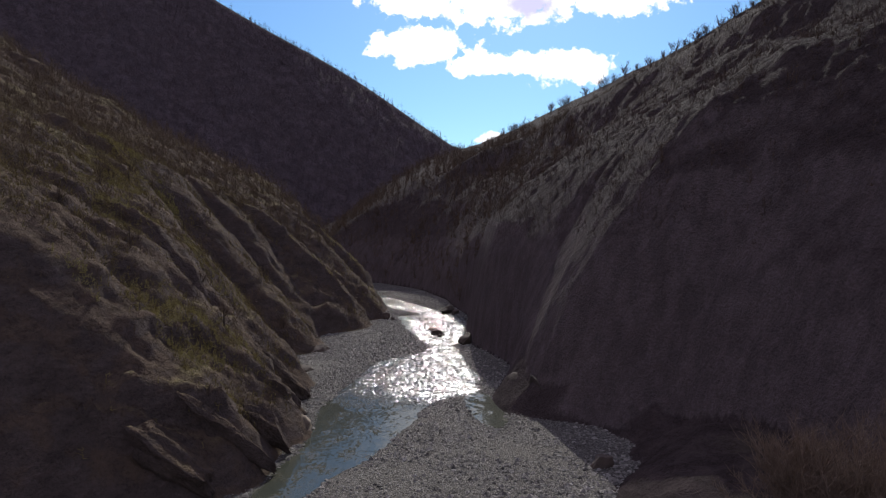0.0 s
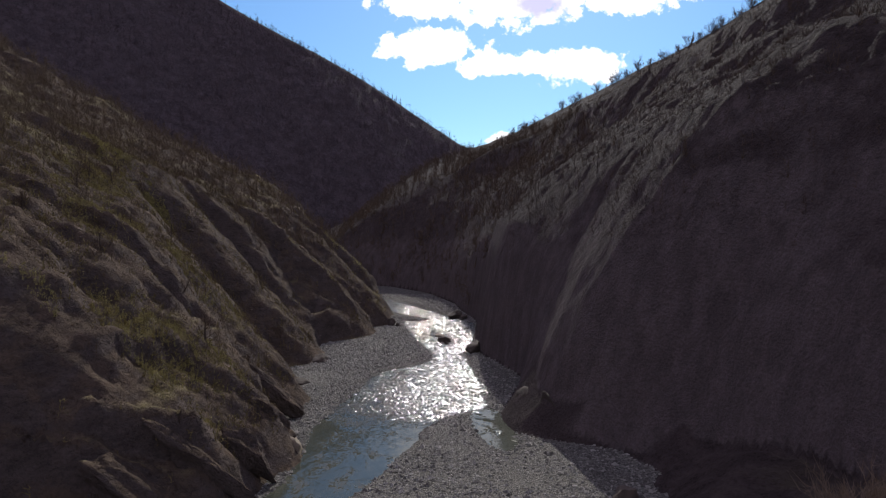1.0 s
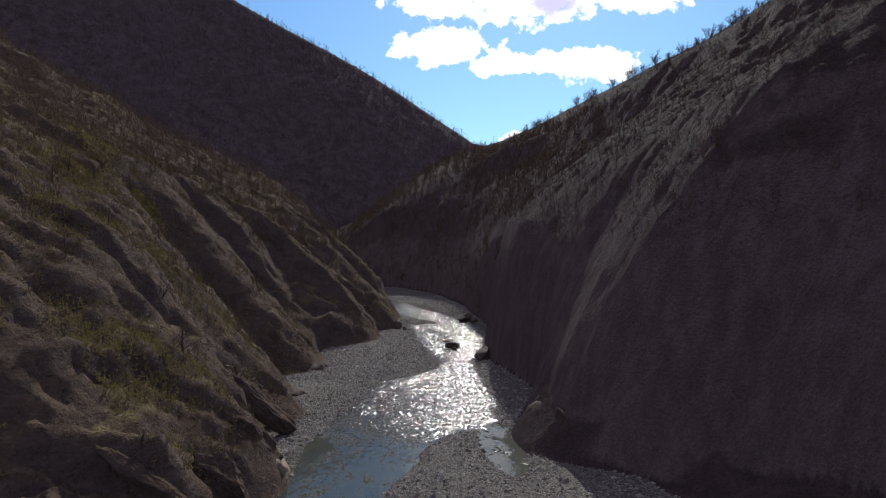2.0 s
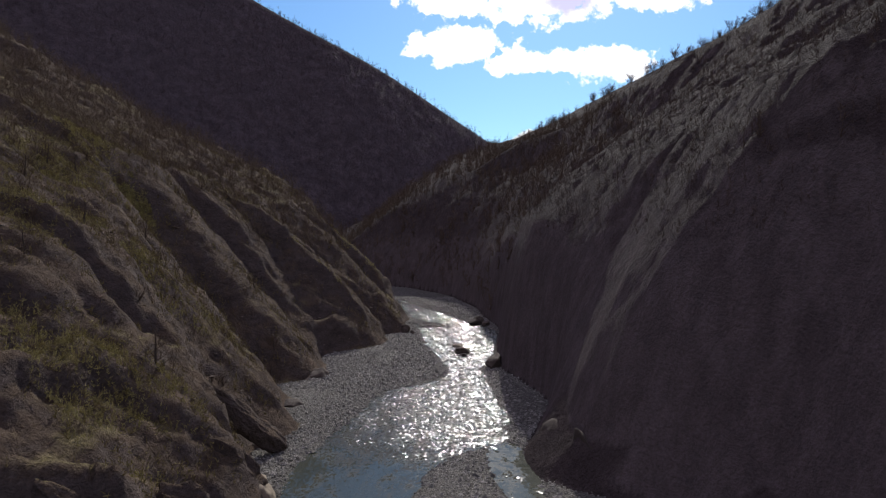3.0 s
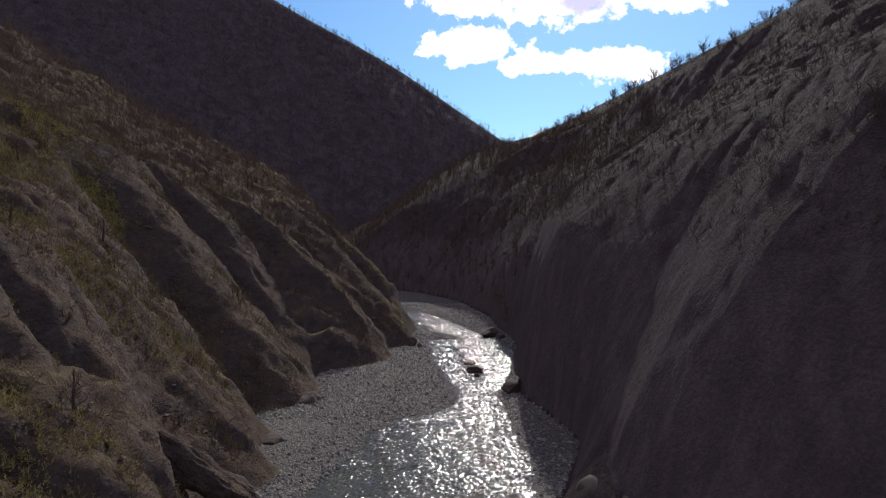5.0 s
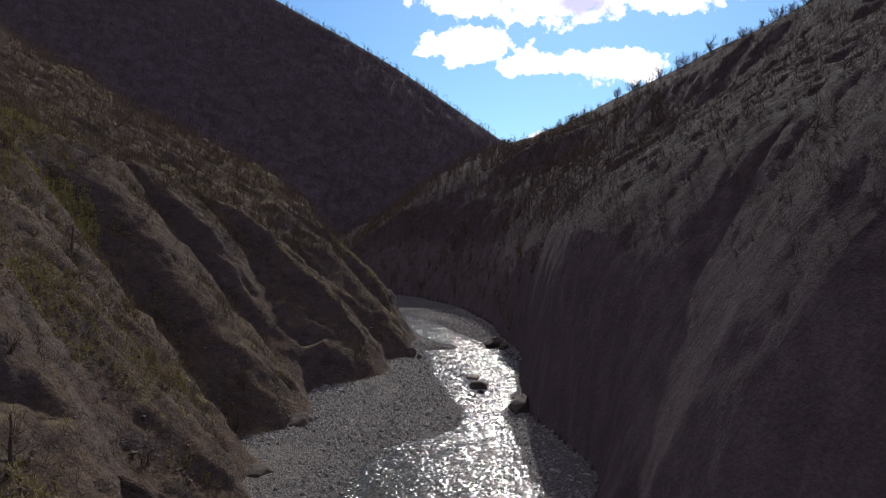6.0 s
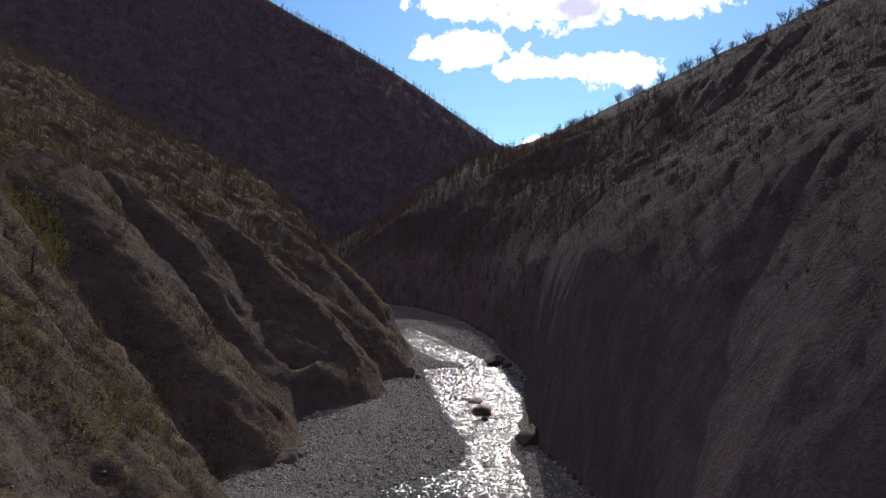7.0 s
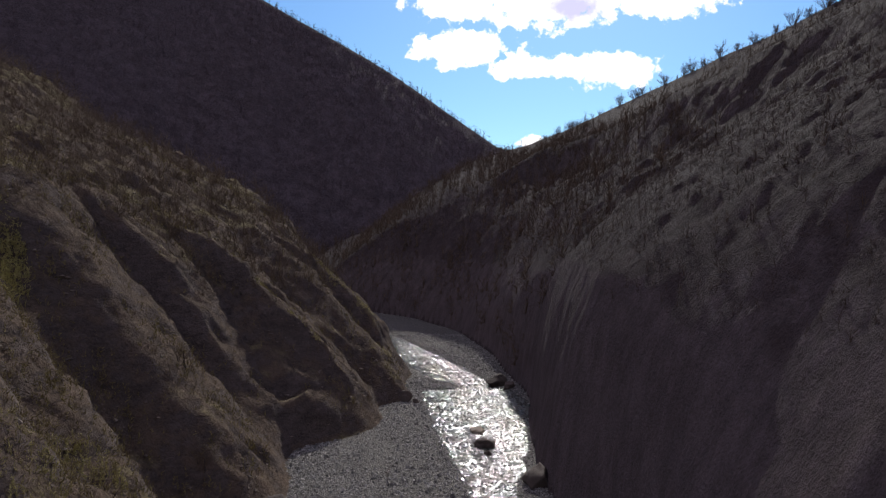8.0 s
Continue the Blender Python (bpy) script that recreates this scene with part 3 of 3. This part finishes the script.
# ---- plants ----
def spikes(base, tip, radius, rng):
    """Tapered three-sided shoots from base to tip: verts and triangles."""
    axis_v = tip - base
    length = np.linalg.norm(axis_v, axis=1, keepdims=True) + 1e-9
    axis_v = axis_v / length
    ref = np.where(np.abs(axis_v[:, 2:3]) < 0.9, np.array([[0.0, 0, 1]]), np.array([[1.0, 0, 0]]))
    a = np.cross(axis_v, ref)
    a /= np.linalg.norm(a, axis=1, keepdims=True) + 1e-9
    b = np.cross(axis_v, a)
    ring = [base + radius[:, None] * (a * math.cos(k) + b * math.sin(k)) for k in (0.0, 2.0944, 4.1888)]
    verts = np.stack([*ring, tip], 1).reshape(-1, 3)
    o = 4 * np.arange(len(base))[:, None]
    tris = np.concatenate([o + [0, 1, 3], o + [1, 2, 3], o + [2, 0, 3]], 1).reshape(-1, 3)
    return verts, tris


def directions(rng, n, low, high):
    """Unit vectors with an elevation between low and high, in degrees."""
    az, el = rng.uniform(0, 2 * np.pi, n), np.radians(rng.uniform(low, high, n))
    return np.stack([np.cos(az) * np.cos(el), np.sin(az) * np.cos(el), np.sin(el)], 1)


def tree_shoots(rng, height, limbs=7, forks=5, twigs=4, spread=0.5, stems=1, rise=(-4, 55)):
    """Bare tree: lists of base, tip and radius for its wood (trunk) and for its crown."""
    wood, crown = [], []
    for s in range(stems):
        lean = np.array([rng.normal(0, 0.10), rng.normal(0, 0.10), 1.0]) if stems == 1 else directions(rng, 1, 55, 85)[0]
        lean /= np.linalg.norm(lean)
        foot = np.array([rng.normal(0, 0.05), rng.normal(0, 0.05), -0.25]) * (1 if stems == 1 else 3)
        top = foot + lean * height * rng.uniform(0.55, 0.72)
        wood.append((foot, top, height * 0.022))
        for i in range(limbs):
            u = rng.uniform(0.05, 0.98)
            start = foot + (top - foot) * u
            d = directions(rng, 1, *rise)[0] * (1 - 0.3 * u) + lean * 0.5 * u
            end = start + d * height * spread * rng.uniform(0.55, 1.0) * (1.15 - 0.5 * u)
            end[2] = min(end[2], height)
            crown.append((start, end, height * 0.009))
            for j in range(forks):
                w = rng.uniform(0.25, 1.0)
                s2 = start + (end - start) * w
                e2 = s2 + (directions(rng, 1, 5, 75)[0] + d * 0.5) * height * 0.17 * rng.uniform(0.6, 1.2)
                crown.append((s2, e2, height * 0.0045))
                for k in range(twigs):
                    w = rng.uniform(0.2, 1.0)
                    s3 = s2 + (e2 - s2) * w
                    e3 = s3 + (directions(rng, 1, -5, 80)[0] + 0.4 * d) * height * 0.09 * rng.uniform(0.6, 1.3)
                    crown.append((s3, e3, height * 0.0028))
    return wood, crown


def shoot_mesh(name, shoots, mat, rng, thick=1.0):
    base, tip = np.array([s[0] for s in shoots]), np.array([s[1] for s in shoots])
    v, f = spikes(base, tip, thick * np.array([s[2] for s in shoots]), rng)
    me = mesh_from(name, v, f, 3, False)
    me.materials.append(mat)
    return me


def trunk_mesh(name, wood, mat):
    """Rounded tapered trunks, slightly bent."""
    bm = bmesh.new()
    for foot, top, radius in wood:
        rings = []
        for i in range(6):
            u = i / 5
            c = Vector(foot).lerp(Vector(top), u) + Vector((math.sin(u * 5 + radius * 90) * radius, math.cos(u * 4) * radius, 0)) * u
            r = radius * (1.25 - 0.85 * u) * (1.35 if i == 0 else 1)
            rings.append([bm.verts.new(c + Vector((math.cos(a), math.sin(a), 0)) * r) for a in np.arange(7) * 2 * math.pi / 7])
        for low, up in zip(rings, rings[1:]):
            for k in range(7):
                bm.faces.new((low[k], low[(k + 1) % 7], up[(k + 1) % 7], up[k]))
        bm.faces.new(rings[-1])
    me = bpy.data.meshes.new(name)
    bm.to_mesh(me)
    bm.free()
    me.materials.append(mat)
    return me


def part(name, me, parent, label=""):
    ob = new(name, me)
    ob.parent = parent
    return tagged(ob, label)


def bare_tree(name, seed, height, label, category, group, thick=1.0, mat=MAT_TWIG, **shape):
    rng = np.random.default_rng(seed)
    wood, crown = tree_shoots(rng, height, **shape)
    root = new(name)
    part("trunk", trunk_mesh("trunk", wood, MAT_BARK), root)
    part("crown", shoot_mesh("crown", crown, mat, rng, thick), root)
    return tagged(root, label, category, group)


def surface(x, y):
    z, k = land(np.array([[x]], float), np.array([[y]], float))
    return float(z[0, 0])


def along(x, y, rng, scale=1.0, sink=0.1):
    return pose(x, y, surface(x, y) - sink, 0, 0, rng.uniform(0, 360)) @ Matrix.Diagonal((scale, scale, scale, 1))


def planted(models, spots, rng, low, high):
    """Copies of the models at the spots; the models themselves take the first spots."""
    for i, (x, y) in enumerate(spots):
        s = rng.uniform(low, high)
        if i < len(models):
            models[i].matrix_basis = along(x, y, rng, s)
        else:
            ob = copy_thing(models[i % len(models)], Matrix.Identity(4))
            ob.matrix_basis = along(x, y, rng, s)


rng = np.random.default_rng(7)
ridge_label = "bare leafless tree on the skyline of the hill"
# where they stand along the crest, and how tall
RIDGE = [(8.2, 0.35), (15.2, 0.85), (16.6, 0.6), (22.8, 0.4), (27.3, 0.85), (30.6, 1.0), (32.0, 0.75), (36.4, 0.85), (40.0, 0.75), (41.4, 0.95), (42.8, 0.7), (45.1, 0.9), (47.2, 0.5), (49.4, 0.75), (51.9, 0.6),
         (53.8, 0.85), (55.2, 0.6), (57.2, 0.95), (58.4, 0.8), (60.2, 0.6), (62.0, 0.9), (64.0, 0.7), (66.5, 0.9)]
ridge_models = [bare_tree("ridge_tree", 100 + i, h, ridge_label, "tree", "trees along the ridge", 1.0, limbs=7, forks=6, twigs=6, spread=sp, stems=st, rise=(15, 70))
                for i, (h, sp, st) in enumerate([(4.6, 0.55, 4), (3.9, 0.6, 5), (4.2, 0.58, 4), (5.0, 0.52, 3)])]
for i, (x, size) in enumerate(RIDGE):
    tree = ridge_models[i % 4] if i < 4 else copy_thing(ridge_models[i % 4], Matrix.Identity(4))
    tree.matrix_basis = along(x, float(linear(EAST_CREST_Y, np.array(x))) - 0.5, rng, size, 0.3)

# saplings and bushes on the west slope that stand clear of the rest
slope_models = [bare_tree("slope_tree", 200 + i, h, "slender leafless sapling on the grassy slope", "tree", "saplings on the west slope", limbs=7, forks=4, twigs=3, spread=0.4, stems=st)
                for i, (h, st) in enumerate([(3.4, 1), (2.6, 3), (2.2, 4)])]
SLOPE_SPOTS = [(-24.5, 46), (-27, 50), (-31, 54), (-33, 57), (-29, 45), (-22, 52), (-35, 62), (-26, 62), (-22.5, 66), (-21.5, 73), (-22.3, 75.5), (-24, 70), (-30, 67), (-37, 70),
               (-39, 73), (-28, 56), (-19, 57), (-20.5, 61), (-18.5, 48), (-26, 80), (-33, 90), (-36, 95), (-30, 101), (-27, 112), (-34, 64)]
planted(slope_models, SLOPE_SPOTS, rng, 0.7, 1.15)
near_bush = bare_tree("thicket_bush", 301, 4.2, "wide leafless bush with pale twigs beside the cliff", "bush", "bushes beside the cliff", 0.8, MAT_BRUSH, limbs=12, forks=10, twigs=8, spread=0.6, stems=6, rise=(5, 70))
near_bush.matrix_basis = along(12.7, 24.6, rng, 1.3)
second_bush = copy_thing(near_bush, along(14.8, 23.4, rng, 1.1))


def scatter(name, count, region, want, shoots, size, mat, label, category, seed, thick=1.0, patch=0.0, freq=0.06, parts=(1,)):
    """Many plants in one mesh: shoots per plant, size range in metres; kept where want(x, y, z, k) holds."""
    r = np.random.default_rng(seed)
    x, y = r.uniform(region[0], region[1], count * 5 + 30000), r.uniform(region[2], region[3], count * 5 + 30000)
    z, k = land(x, y)
    ok = np.isin(k, parts) & want(x, y, z) & (fbm(x * freq, y * freq, 4, seed) + r.normal(0, 0.08, len(x)) > patch)
    x, y, z = x[ok][:count], y[ok][:count], z[ok][:count]
    n = len(x)
    height = r.uniform(size[0], size[1], n)
    root = np.repeat(np.stack([x, y, z - 0.05], 1), shoots, 0)
    h = np.repeat(height, shoots)[:, None]
    d = directions(r, n * shoots, 8, 85)
    lift = np.where(r.uniform(0, 1, n * shoots) < 0.45, 0.0, r.uniform(0.1, 0.75, n * shoots))[:, None]
    side = directions(r, n * shoots, 0, 20) * r.uniform(0, 0.25, (n * shoots, 1)) * h * lift
    base = root + np.array([[0, 0, 1.0]]) * lift * h + side
    tip = base + d * h * r.uniform(0.2, 0.5, (n * shoots, 1))
    v, f = spikes(base, tip, thick * 0.016 * h[:, 0], r)
    me = mesh_from(name, v, f, 3, False)
    me.materials.append(mat)
    return tagged(new(name, me), label, category, kind="stuff")


TURF = [(-17, 41.5, 2.0), (-16.2, 43.3, 1.6), (-23.8, 37.6, 1.6), (-24.5, 58.6, 2.4), (-22.7, 60.2, 2.0), (-30.5, 58.6, 2.2), (-37, 69.5, 4.5), (-39, 74, 3.5), (-20, 43.5, 3.2), (-17.5, 47, 2.2), (-31, 56, 3.5), (-35, 62, 3), (-25, 113, 2.5), (-27, 50, 2.5), (-23, 66, 2), (-29, 96.4, 1.8), (-26, 96.2, 1.3), (-23.2, 96.2, 1.2), (-21, 96.8, 1.0), (-38, 72.6, 1.8), (-36, 73.4, 1.6), (-34.6, 73.6, 1.3), (-24, 113.5, 1.5), (-21, 114, 1.2)]


def on_turf(x, y, z):
    return np.min([np.hypot(x - a, y - b) / r for a, b, r in TURF], axis=0) < 1


scatter("grass_crest", 9000, (-45, -14, 38, 118), on_turf, 9, (0.25, 0.55), MAT_TURF, "bright tufts of dry grass on the spur tops", "grass", 17, 2.4, -0.5)
scatter("grass_brow", 1500, (-42, -32, 68, 79), lambda x, y, z: np.hypot((x + 37.2) / 4.2, (y - 73.6) / 3.2) < 1, 10, (0.45, 0.9), MAT_TURF, "bright yellow-green dry grass on the brow of a spur", "grass", 20, 2.8, -0.3)
scatter("woodland_west", 5600, (-130, -20, 20, 136), lambda x, y, z: (z > 19) | ((z > 12) & (y > 88)), 30, (1.4, 3.2), MAT_WOOD, "leafless brown woodland on the upper slope", "woodland", 11, 0.55, -0.16)
scatter("scrub_west", 8000, (-70, -12, 24, 128), lambda x, y, z: z > 1.5, 16, (0.35, 1.2), MAT_WOOD, "low bare scrub on the eroded slope", "scrub", 12, 0.7, -0.08)
scatter("grass_west", 11000, (-50, -12, 20, 125), lambda x, y, z: (z > 2.0) & (z < 30), 8, (0.35, 0.9), MAT_GRASS, "tufts of dry yellow grass", "grass", 13, 2.4, 0.0, 0.09)
scatter("scrub_east", 4200, (-60, 130, 30, 290), lambda x, y, z: z > 17, 18, (0.8, 2.2), MAT_TWIG, "bare scrub on the hill above the cliff", "scrub", 14, 0.6, -0.06, parts=(2,))
scatter("scrub_ridge", 150, (4, 72, 140, 285), lambda x, y, z: np.abs(y - linear(EAST_CREST_Y, x)) < 2.2, 40, (0.5, 1.4), MAT_TWIG, "leafless bushes along the skyline", "scrub", 19, 0.8, 0.0, 0.15, parts=(2,))
scatter("heath_east", 15000, (3, 75, 44, 190), lambda x, y, z: z > 14, 13, (0.4, 1.2), MAT_HEATH, "dense low brown scrub over the upper hill", "scrub", 18, 1.1, -0.3, 0.12, parts=(2,))
scatter("scrub_bank", 3600, (-80, 20, 112, 262), lambda x, y, z: z > 2, 18, (1.2, 3.4), MAT_TWIG, "leafless thicket on the bank round the bend", "scrub", 15, 1.0, -0.2, parts=(2,))
scatter("woodland_far", 7500, (-260, 10, 225, 345), lambda x, y, z: z > 8, 12, (2.0, 4.0), MAT_FAR_TWIG, "distant leafless woodland on the mountain", "woodland", 16, 1.3, -0.3, parts=(3,))


# ---- rocks ----
def rock_mesh(name, size, seed, mat, detail=3, rough=0.35):
    """A weathered boulder: a ball pressed into facets, roughened."""
    bm = bmesh.new()
    bmesh.ops.create_icosphere(bm, subdivisions=detail, radius=1.0)
    r = random.Random(seed)
    cuts = [(Vector((r.gauss(0, 1), r.gauss(0, 1), r.gauss(0, 0.7))).normalized(), r.uniform(0.5, 0.85)) for _ in range(14)]
    for v in bm.verts:
        p = v.co.copy()
        for nrm, dist in cuts:
            over = p.dot(nrm) - dist
            if over > 0:
                p -= nrm * over * 0.93
        p *= 1 + rough * 0.5 * noise.fractal(p * 1.6 + Vector((seed, 0, 0)), 0.9, 2.1, 4)
        v.co = Vector((p.x * size[0], p.y * size[1], p.z * size[2]))
    for f in bm.faces:
        f.smooth = detail > 2
    me = bpy.data.meshes.new(name)
    bm.to_mesh(me)
    bm.free()
    me.materials.append(mat)
    return me


def boulder(name, x, y, size, seed, label, turn=0.0, sink=0.35, group="", z=None, mat=None):
    ob = new(name, rock_mesh(name, size, seed, mat or MAT_BOULDER, 4))
    base = surface(x, y) if z is None else z
    ob.matrix_basis = pose(x, y, base + size[2] * (1 - 2 * sink), 0, 0, turn)
    return tagged(ob, label, "boulder", group)


boulder("boulder", -5.0, 93.2, (1.0, 0.8, 0.55), 1, "dark wet boulder standing in the middle of the stream", z=-0.05)
boulder("boulder", -5.9, 97.4, (0.9, 1.3, 0.35), 2, "low pale rock awash in the stream", z=-0.18, mat=MAT_PALE)
boulder("boulder", -4.7, 91.0, (0.45, 0.4, 0.3), 3, "small wet stone in the stream", z=-0.05)
boulder("boulder", -4.6, 115.8, (1.6, 1.3, 1.0), 4, "large dark boulder at the edge of the stream", z=0.1)
boulder("boulder", -2.9, 114.6, (0.9, 0.8, 0.6), 5, "dark boulder beside the cliff foot")
boulder("boulder", -0.9, 84.4, (1.3, 1.7, 1.1), 6, "rounded dark boulder under the cliff", z=0.2)
boulder("boulder", 3.7, 58.0, (1.7, 3.0, 2.2), 7, "large tilted rock outcrop at the backwater", 14, 0.55, z=0.2)
boulder("boulder", 5.9, 54.2, (2.0, 2.0, 3.4), 8, "tall rounded rock buttress at the cliff foot", 0, 0.55, z=0.2)
boulder("boulder", 7.9, 40.3, (0.9, 0.9, 0.8), 9, "round dark boulder half buried in gravel", z=0.5)
for x, y, size, seed in [(-19.0, 77.4, (1.8, 1.5, 1.2), 21), (-17.7, 67.2, (1.4, 1.3, 0.9), 22), (-16.4, 57.8, (1.8, 1.6, 1.2), 23)]:
    boulder("rock_outcrop", x, y, size, seed, "weathered brown rock outcrop at the toe of the slope", group="outcrops along the slope foot", z=0.35, sink=0.5)


def rock_rib(start, end, wide, tall, seed):
    """A bare rib of rock that runs down the slope."""
    a, b = Vector(start), Vector(end)
    run = b - a
    ob = new("rock_rib", rock_mesh("rock_rib", (run.length * 0.58, wide, tall), seed, MAT_WEST, 5, 0.4))
    for v in ob.data.vertices:
        v.co *= 1 + 0.1 * noise.fractal(v.co * 1.4 + Vector((0, seed, 0)), 0.8, 2.2, 4)
    turn = math.degrees(math.atan2(run.y, run.x))
    dip = math.degrees(math.atan2(-run.z, math.hypot(run.x, run.y)))
    ob.matrix_basis = pose(*((a + b) / 2 + Vector((0.1, 0.0, 0.25))), 0, dip, turn)
    return tagged(ob, "brown rib of bare weathered rock running down to the stream", "rock rib", "rock ribs on the west slope")


for start, end, wide, tall, seed in [((-16.8, 37.0, 5.0), (-12.8, 39.6, 0.3), 0.75, 0.95, 31), ((-19.6, 33.6, 5.0), (-13.7, 36.4, -0.2), 1.15, 1.0, 32),
                                     ((-15.4, 41.6, 3.8), (-12.6, 43.4, 0.2), 0.9, 1.0, 34),
                                     ((-16.6, 46.0, 5.4), (-12.7, 49.0, 0.2), 0.9, 1.1, 35), ((-18.6, 52.6, 5.2), (-14.4, 56.8, 0.2), 0.8, 1.0, 36)]:
    rock_rib(start, end, wide, tall, seed)
boulder("boulder", -13.2, 48.8, (1.3, 2.1, 1.3), 13, "pale sandy rock outcrop at the edge of the pool", 20, 0.5, z=0.1, mat=MAT_PALE)
boulder("boulder", -14.2, 106.0, (1.1, 0.9, 0.8), 11, "pale boulder at the tip of the spur", z=0.4)
boulder("boulder", -13.0, 105.6, (0.5, 0.5, 0.35), 12, "small pale stone beside the stream")


def driftwood(x, y, length, seed):
    r = np.random.default_rng(seed)
    root = new("driftwood_branch")
    pts = [np.array([0, 0, 0.04])]
    for i in range(6):
        pts.append(pts[-1] + np.array([r.normal(0, 0.12), length / 6, r.normal(0.01, 0.02)]))
    stem = [(a, b, 0.05 - 0.006 * i) for i, (a, b) in enumerate(zip(pts, pts[1:]))]
    part("stem", trunk_mesh("stem", stem, MAT_BARK), root)
    side = [(p, p + np.array([r.choice([-1, 1]) * 0.4, 0.25, 0.12]), 0.02) for p in pts[2:5]]
    for twig in side:
        part("side_twig", shoot_mesh("side_twig", [twig], MAT_BARK, r), root)
    root.matrix_basis = pose(x, y, surface(x, y) + 0.03, 0, 0, 5)
    return tagged(root, "bleached driftwood branch lying on the gravel bar", "driftwood")


driftwood(-11.8, 83.2, 3.2, 5)


# ---- cobbles: the nearest on the bars one by one, the rest joined ----
def cobble_shape(seed):
    r = np.random.default_rng(seed)
    t = (1 + 5**0.5) / 2
    v = np.array([(-1, t, 0), (1, t, 0), (-1, -t, 0), (1, -t, 0), (0, -1, t), (0, 1, t), (0, -1, -t), (0, 1, -t), (t, 0, -1), (t, 0, 1), (-t, 0, -1), (-t, 0, 1)], float) / 1.9
    f = np.array([(0, 11, 5), (0, 5, 1), (0, 1, 7), (0, 7, 10), (0, 10, 11), (1, 5, 9), (5, 11, 4), (11, 10, 2), (10, 7, 6), (7, 1, 8),
                  (3, 9, 4), (3, 4, 2), (3, 2, 6), (3, 6, 8), (3, 8, 9), (4, 9, 5), (2, 4, 11), (6, 2, 10), (8, 6, 7), (9, 8, 1)])
    v = v * (1 + r.normal(0, 0.10, (12, 1))) * np.array([1.0, r.uniform(0.65, 0.9), r.uniform(0.3, 0.5)])
    return v, f


def on_gravel(rng, n, region):
    x, y = rng.uniform(region[0], region[1], n), rng.uniform(region[2], region[3], n)
    z, k = land(x, y)
    ok = (k == 0) & (z > -0.03)
    return x[ok], y[ok], z[ok]


def pebble_shape(seed):
    r = np.random.default_rng(seed)
    v = np.array([(1, 0, 0), (0, 1, 0), (-1, 0, 0), (0, -1, 0), (0, 0, 1), (0, 0, -1)], float) * 1.15
    f = np.array([(0, 1, 4), (1, 2, 4), (2, 3, 4), (3, 0, 4), (1, 0, 5), (2, 1, 5), (3, 2, 5), (0, 3, 5)])
    return v * (1 + r.normal(0, 0.16, (6, 1))) * np.array([1.0, r.uniform(0.65, 0.95), r.uniform(0.3, 0.5)]) + r.normal(0, 0.08, (6, 3)), f


def stones_mesh(name, px, py, pz, radius, mat, rng, lift=0.1):
    """Many stones in one mesh."""
    n = len(px)
    turn, pick = rng.uniform(0, 2 * np.pi, n), rng.integers(0, 6, n)
    V, Fc, start = [], [], 0
    for i in range(6):
        m = pick == i
        sv, sf = pebbles[i]
        c, s = np.cos(turn[m])[:, None], np.sin(turn[m])[:, None]
        X = (sv[None, :, 0] * c - sv[None, :, 1] * s) * radius[m][:, None] + px[m][:, None]
        Y = (sv[None, :, 0] * s + sv[None, :, 1] * c) * radius[m][:, None] + py[m][:, None]
        Z = sv[None, :, 2] * radius[m][:, None] + pz[m][:, None] + lift * radius[m][:, None]
        V.append(np.stack([X, Y, Z], -1).reshape(-1, 3))
        Fc.append((sf[None] + 6 * np.arange(m.sum())[:, None, None] + start).reshape(-1, 3))
        start += 6 * m.sum()
    me = mesh_from(name, np.concatenate(V), np.concatenate(Fc), 3, False)
    me.materials.append(mat)
    return me


shapes = [cobble_shape(40 + i) for i in range(6)]
pebbles = [pebble_shape(60 + i) for i in range(6)]
rng = np.random.default_rng(23)
dx, dy = rng.uniform(-48, -11, 26000), rng.uniform(28, 124, 26000)
dz, dk = land(dx, dy)
ok = (dk == 1) & (dz < 24) & (dy > 46) & (fbm(dx * 0.12, dy * 0.12, 4, 77) > 0.0)
dx, dy, dz = dx[ok], dy[ok], dz[ok]
tagged(new("slope_debris", stones_mesh("slope_debris", dx, dy, dz, np.clip(rng.lognormal(math.log(0.08), 0.45, len(dx)), 0.04, 0.3), MAT_SCREE, rng, 0.0)),
       "broken brown rock fragments strewn over the slope", "rock debris", kind="stuff")

rng = np.random.default_rng(21)
px, py, pz = on_gravel(rng, 135000, (-26, 16, 26, 150))
lie = fbm(px * 0.16, py * 0.16, 4, 74) - 0.25 * np.clip(pz - 0.25, 0, 1) + rng.normal(0, 0.1, len(px))
px, py, pz, lie = px[lie > -0.14], py[lie > -0.14], pz[lie > -0.14], lie[lie > -0.14]
me = stones_mesh("cobbles", px, py, pz, np.clip(rng.lognormal(math.log(0.075), 0.45, len(px)) * np.clip(1.15 + lie, 0.7, 1.5), 0.035, 0.3), MAT_COBBLE, rng)
rest = part("cobbles", me, ground, "loose grey river cobbles of mixed size")
rest["kind"] = "stuff"
one = []
for i in range(6):
    cm = mesh_from("cobble", shapes[i][0], shapes[i][1], 3, False)
    cm.materials.append(MAT_COBBLE)
    one.append(cm)
px, py, pz = on_gravel(rng, 900, (-9, 7, 33, 46))
for x, y, z in list(zip(px, py, pz))[:300]:
    ob = new("cobble", one[rng.integers(0, 6)])
    r = float(np.clip(rng.lognormal(math.log(0.09), 0.3), 0.06, 0.2))
    ob.parent = ground
    ob.matrix_basis = pose(x, y, z + 0.12 * r, 0, 0, rng.uniform(0, 360)) @ Matrix.Diagonal((r, r, r, 1))
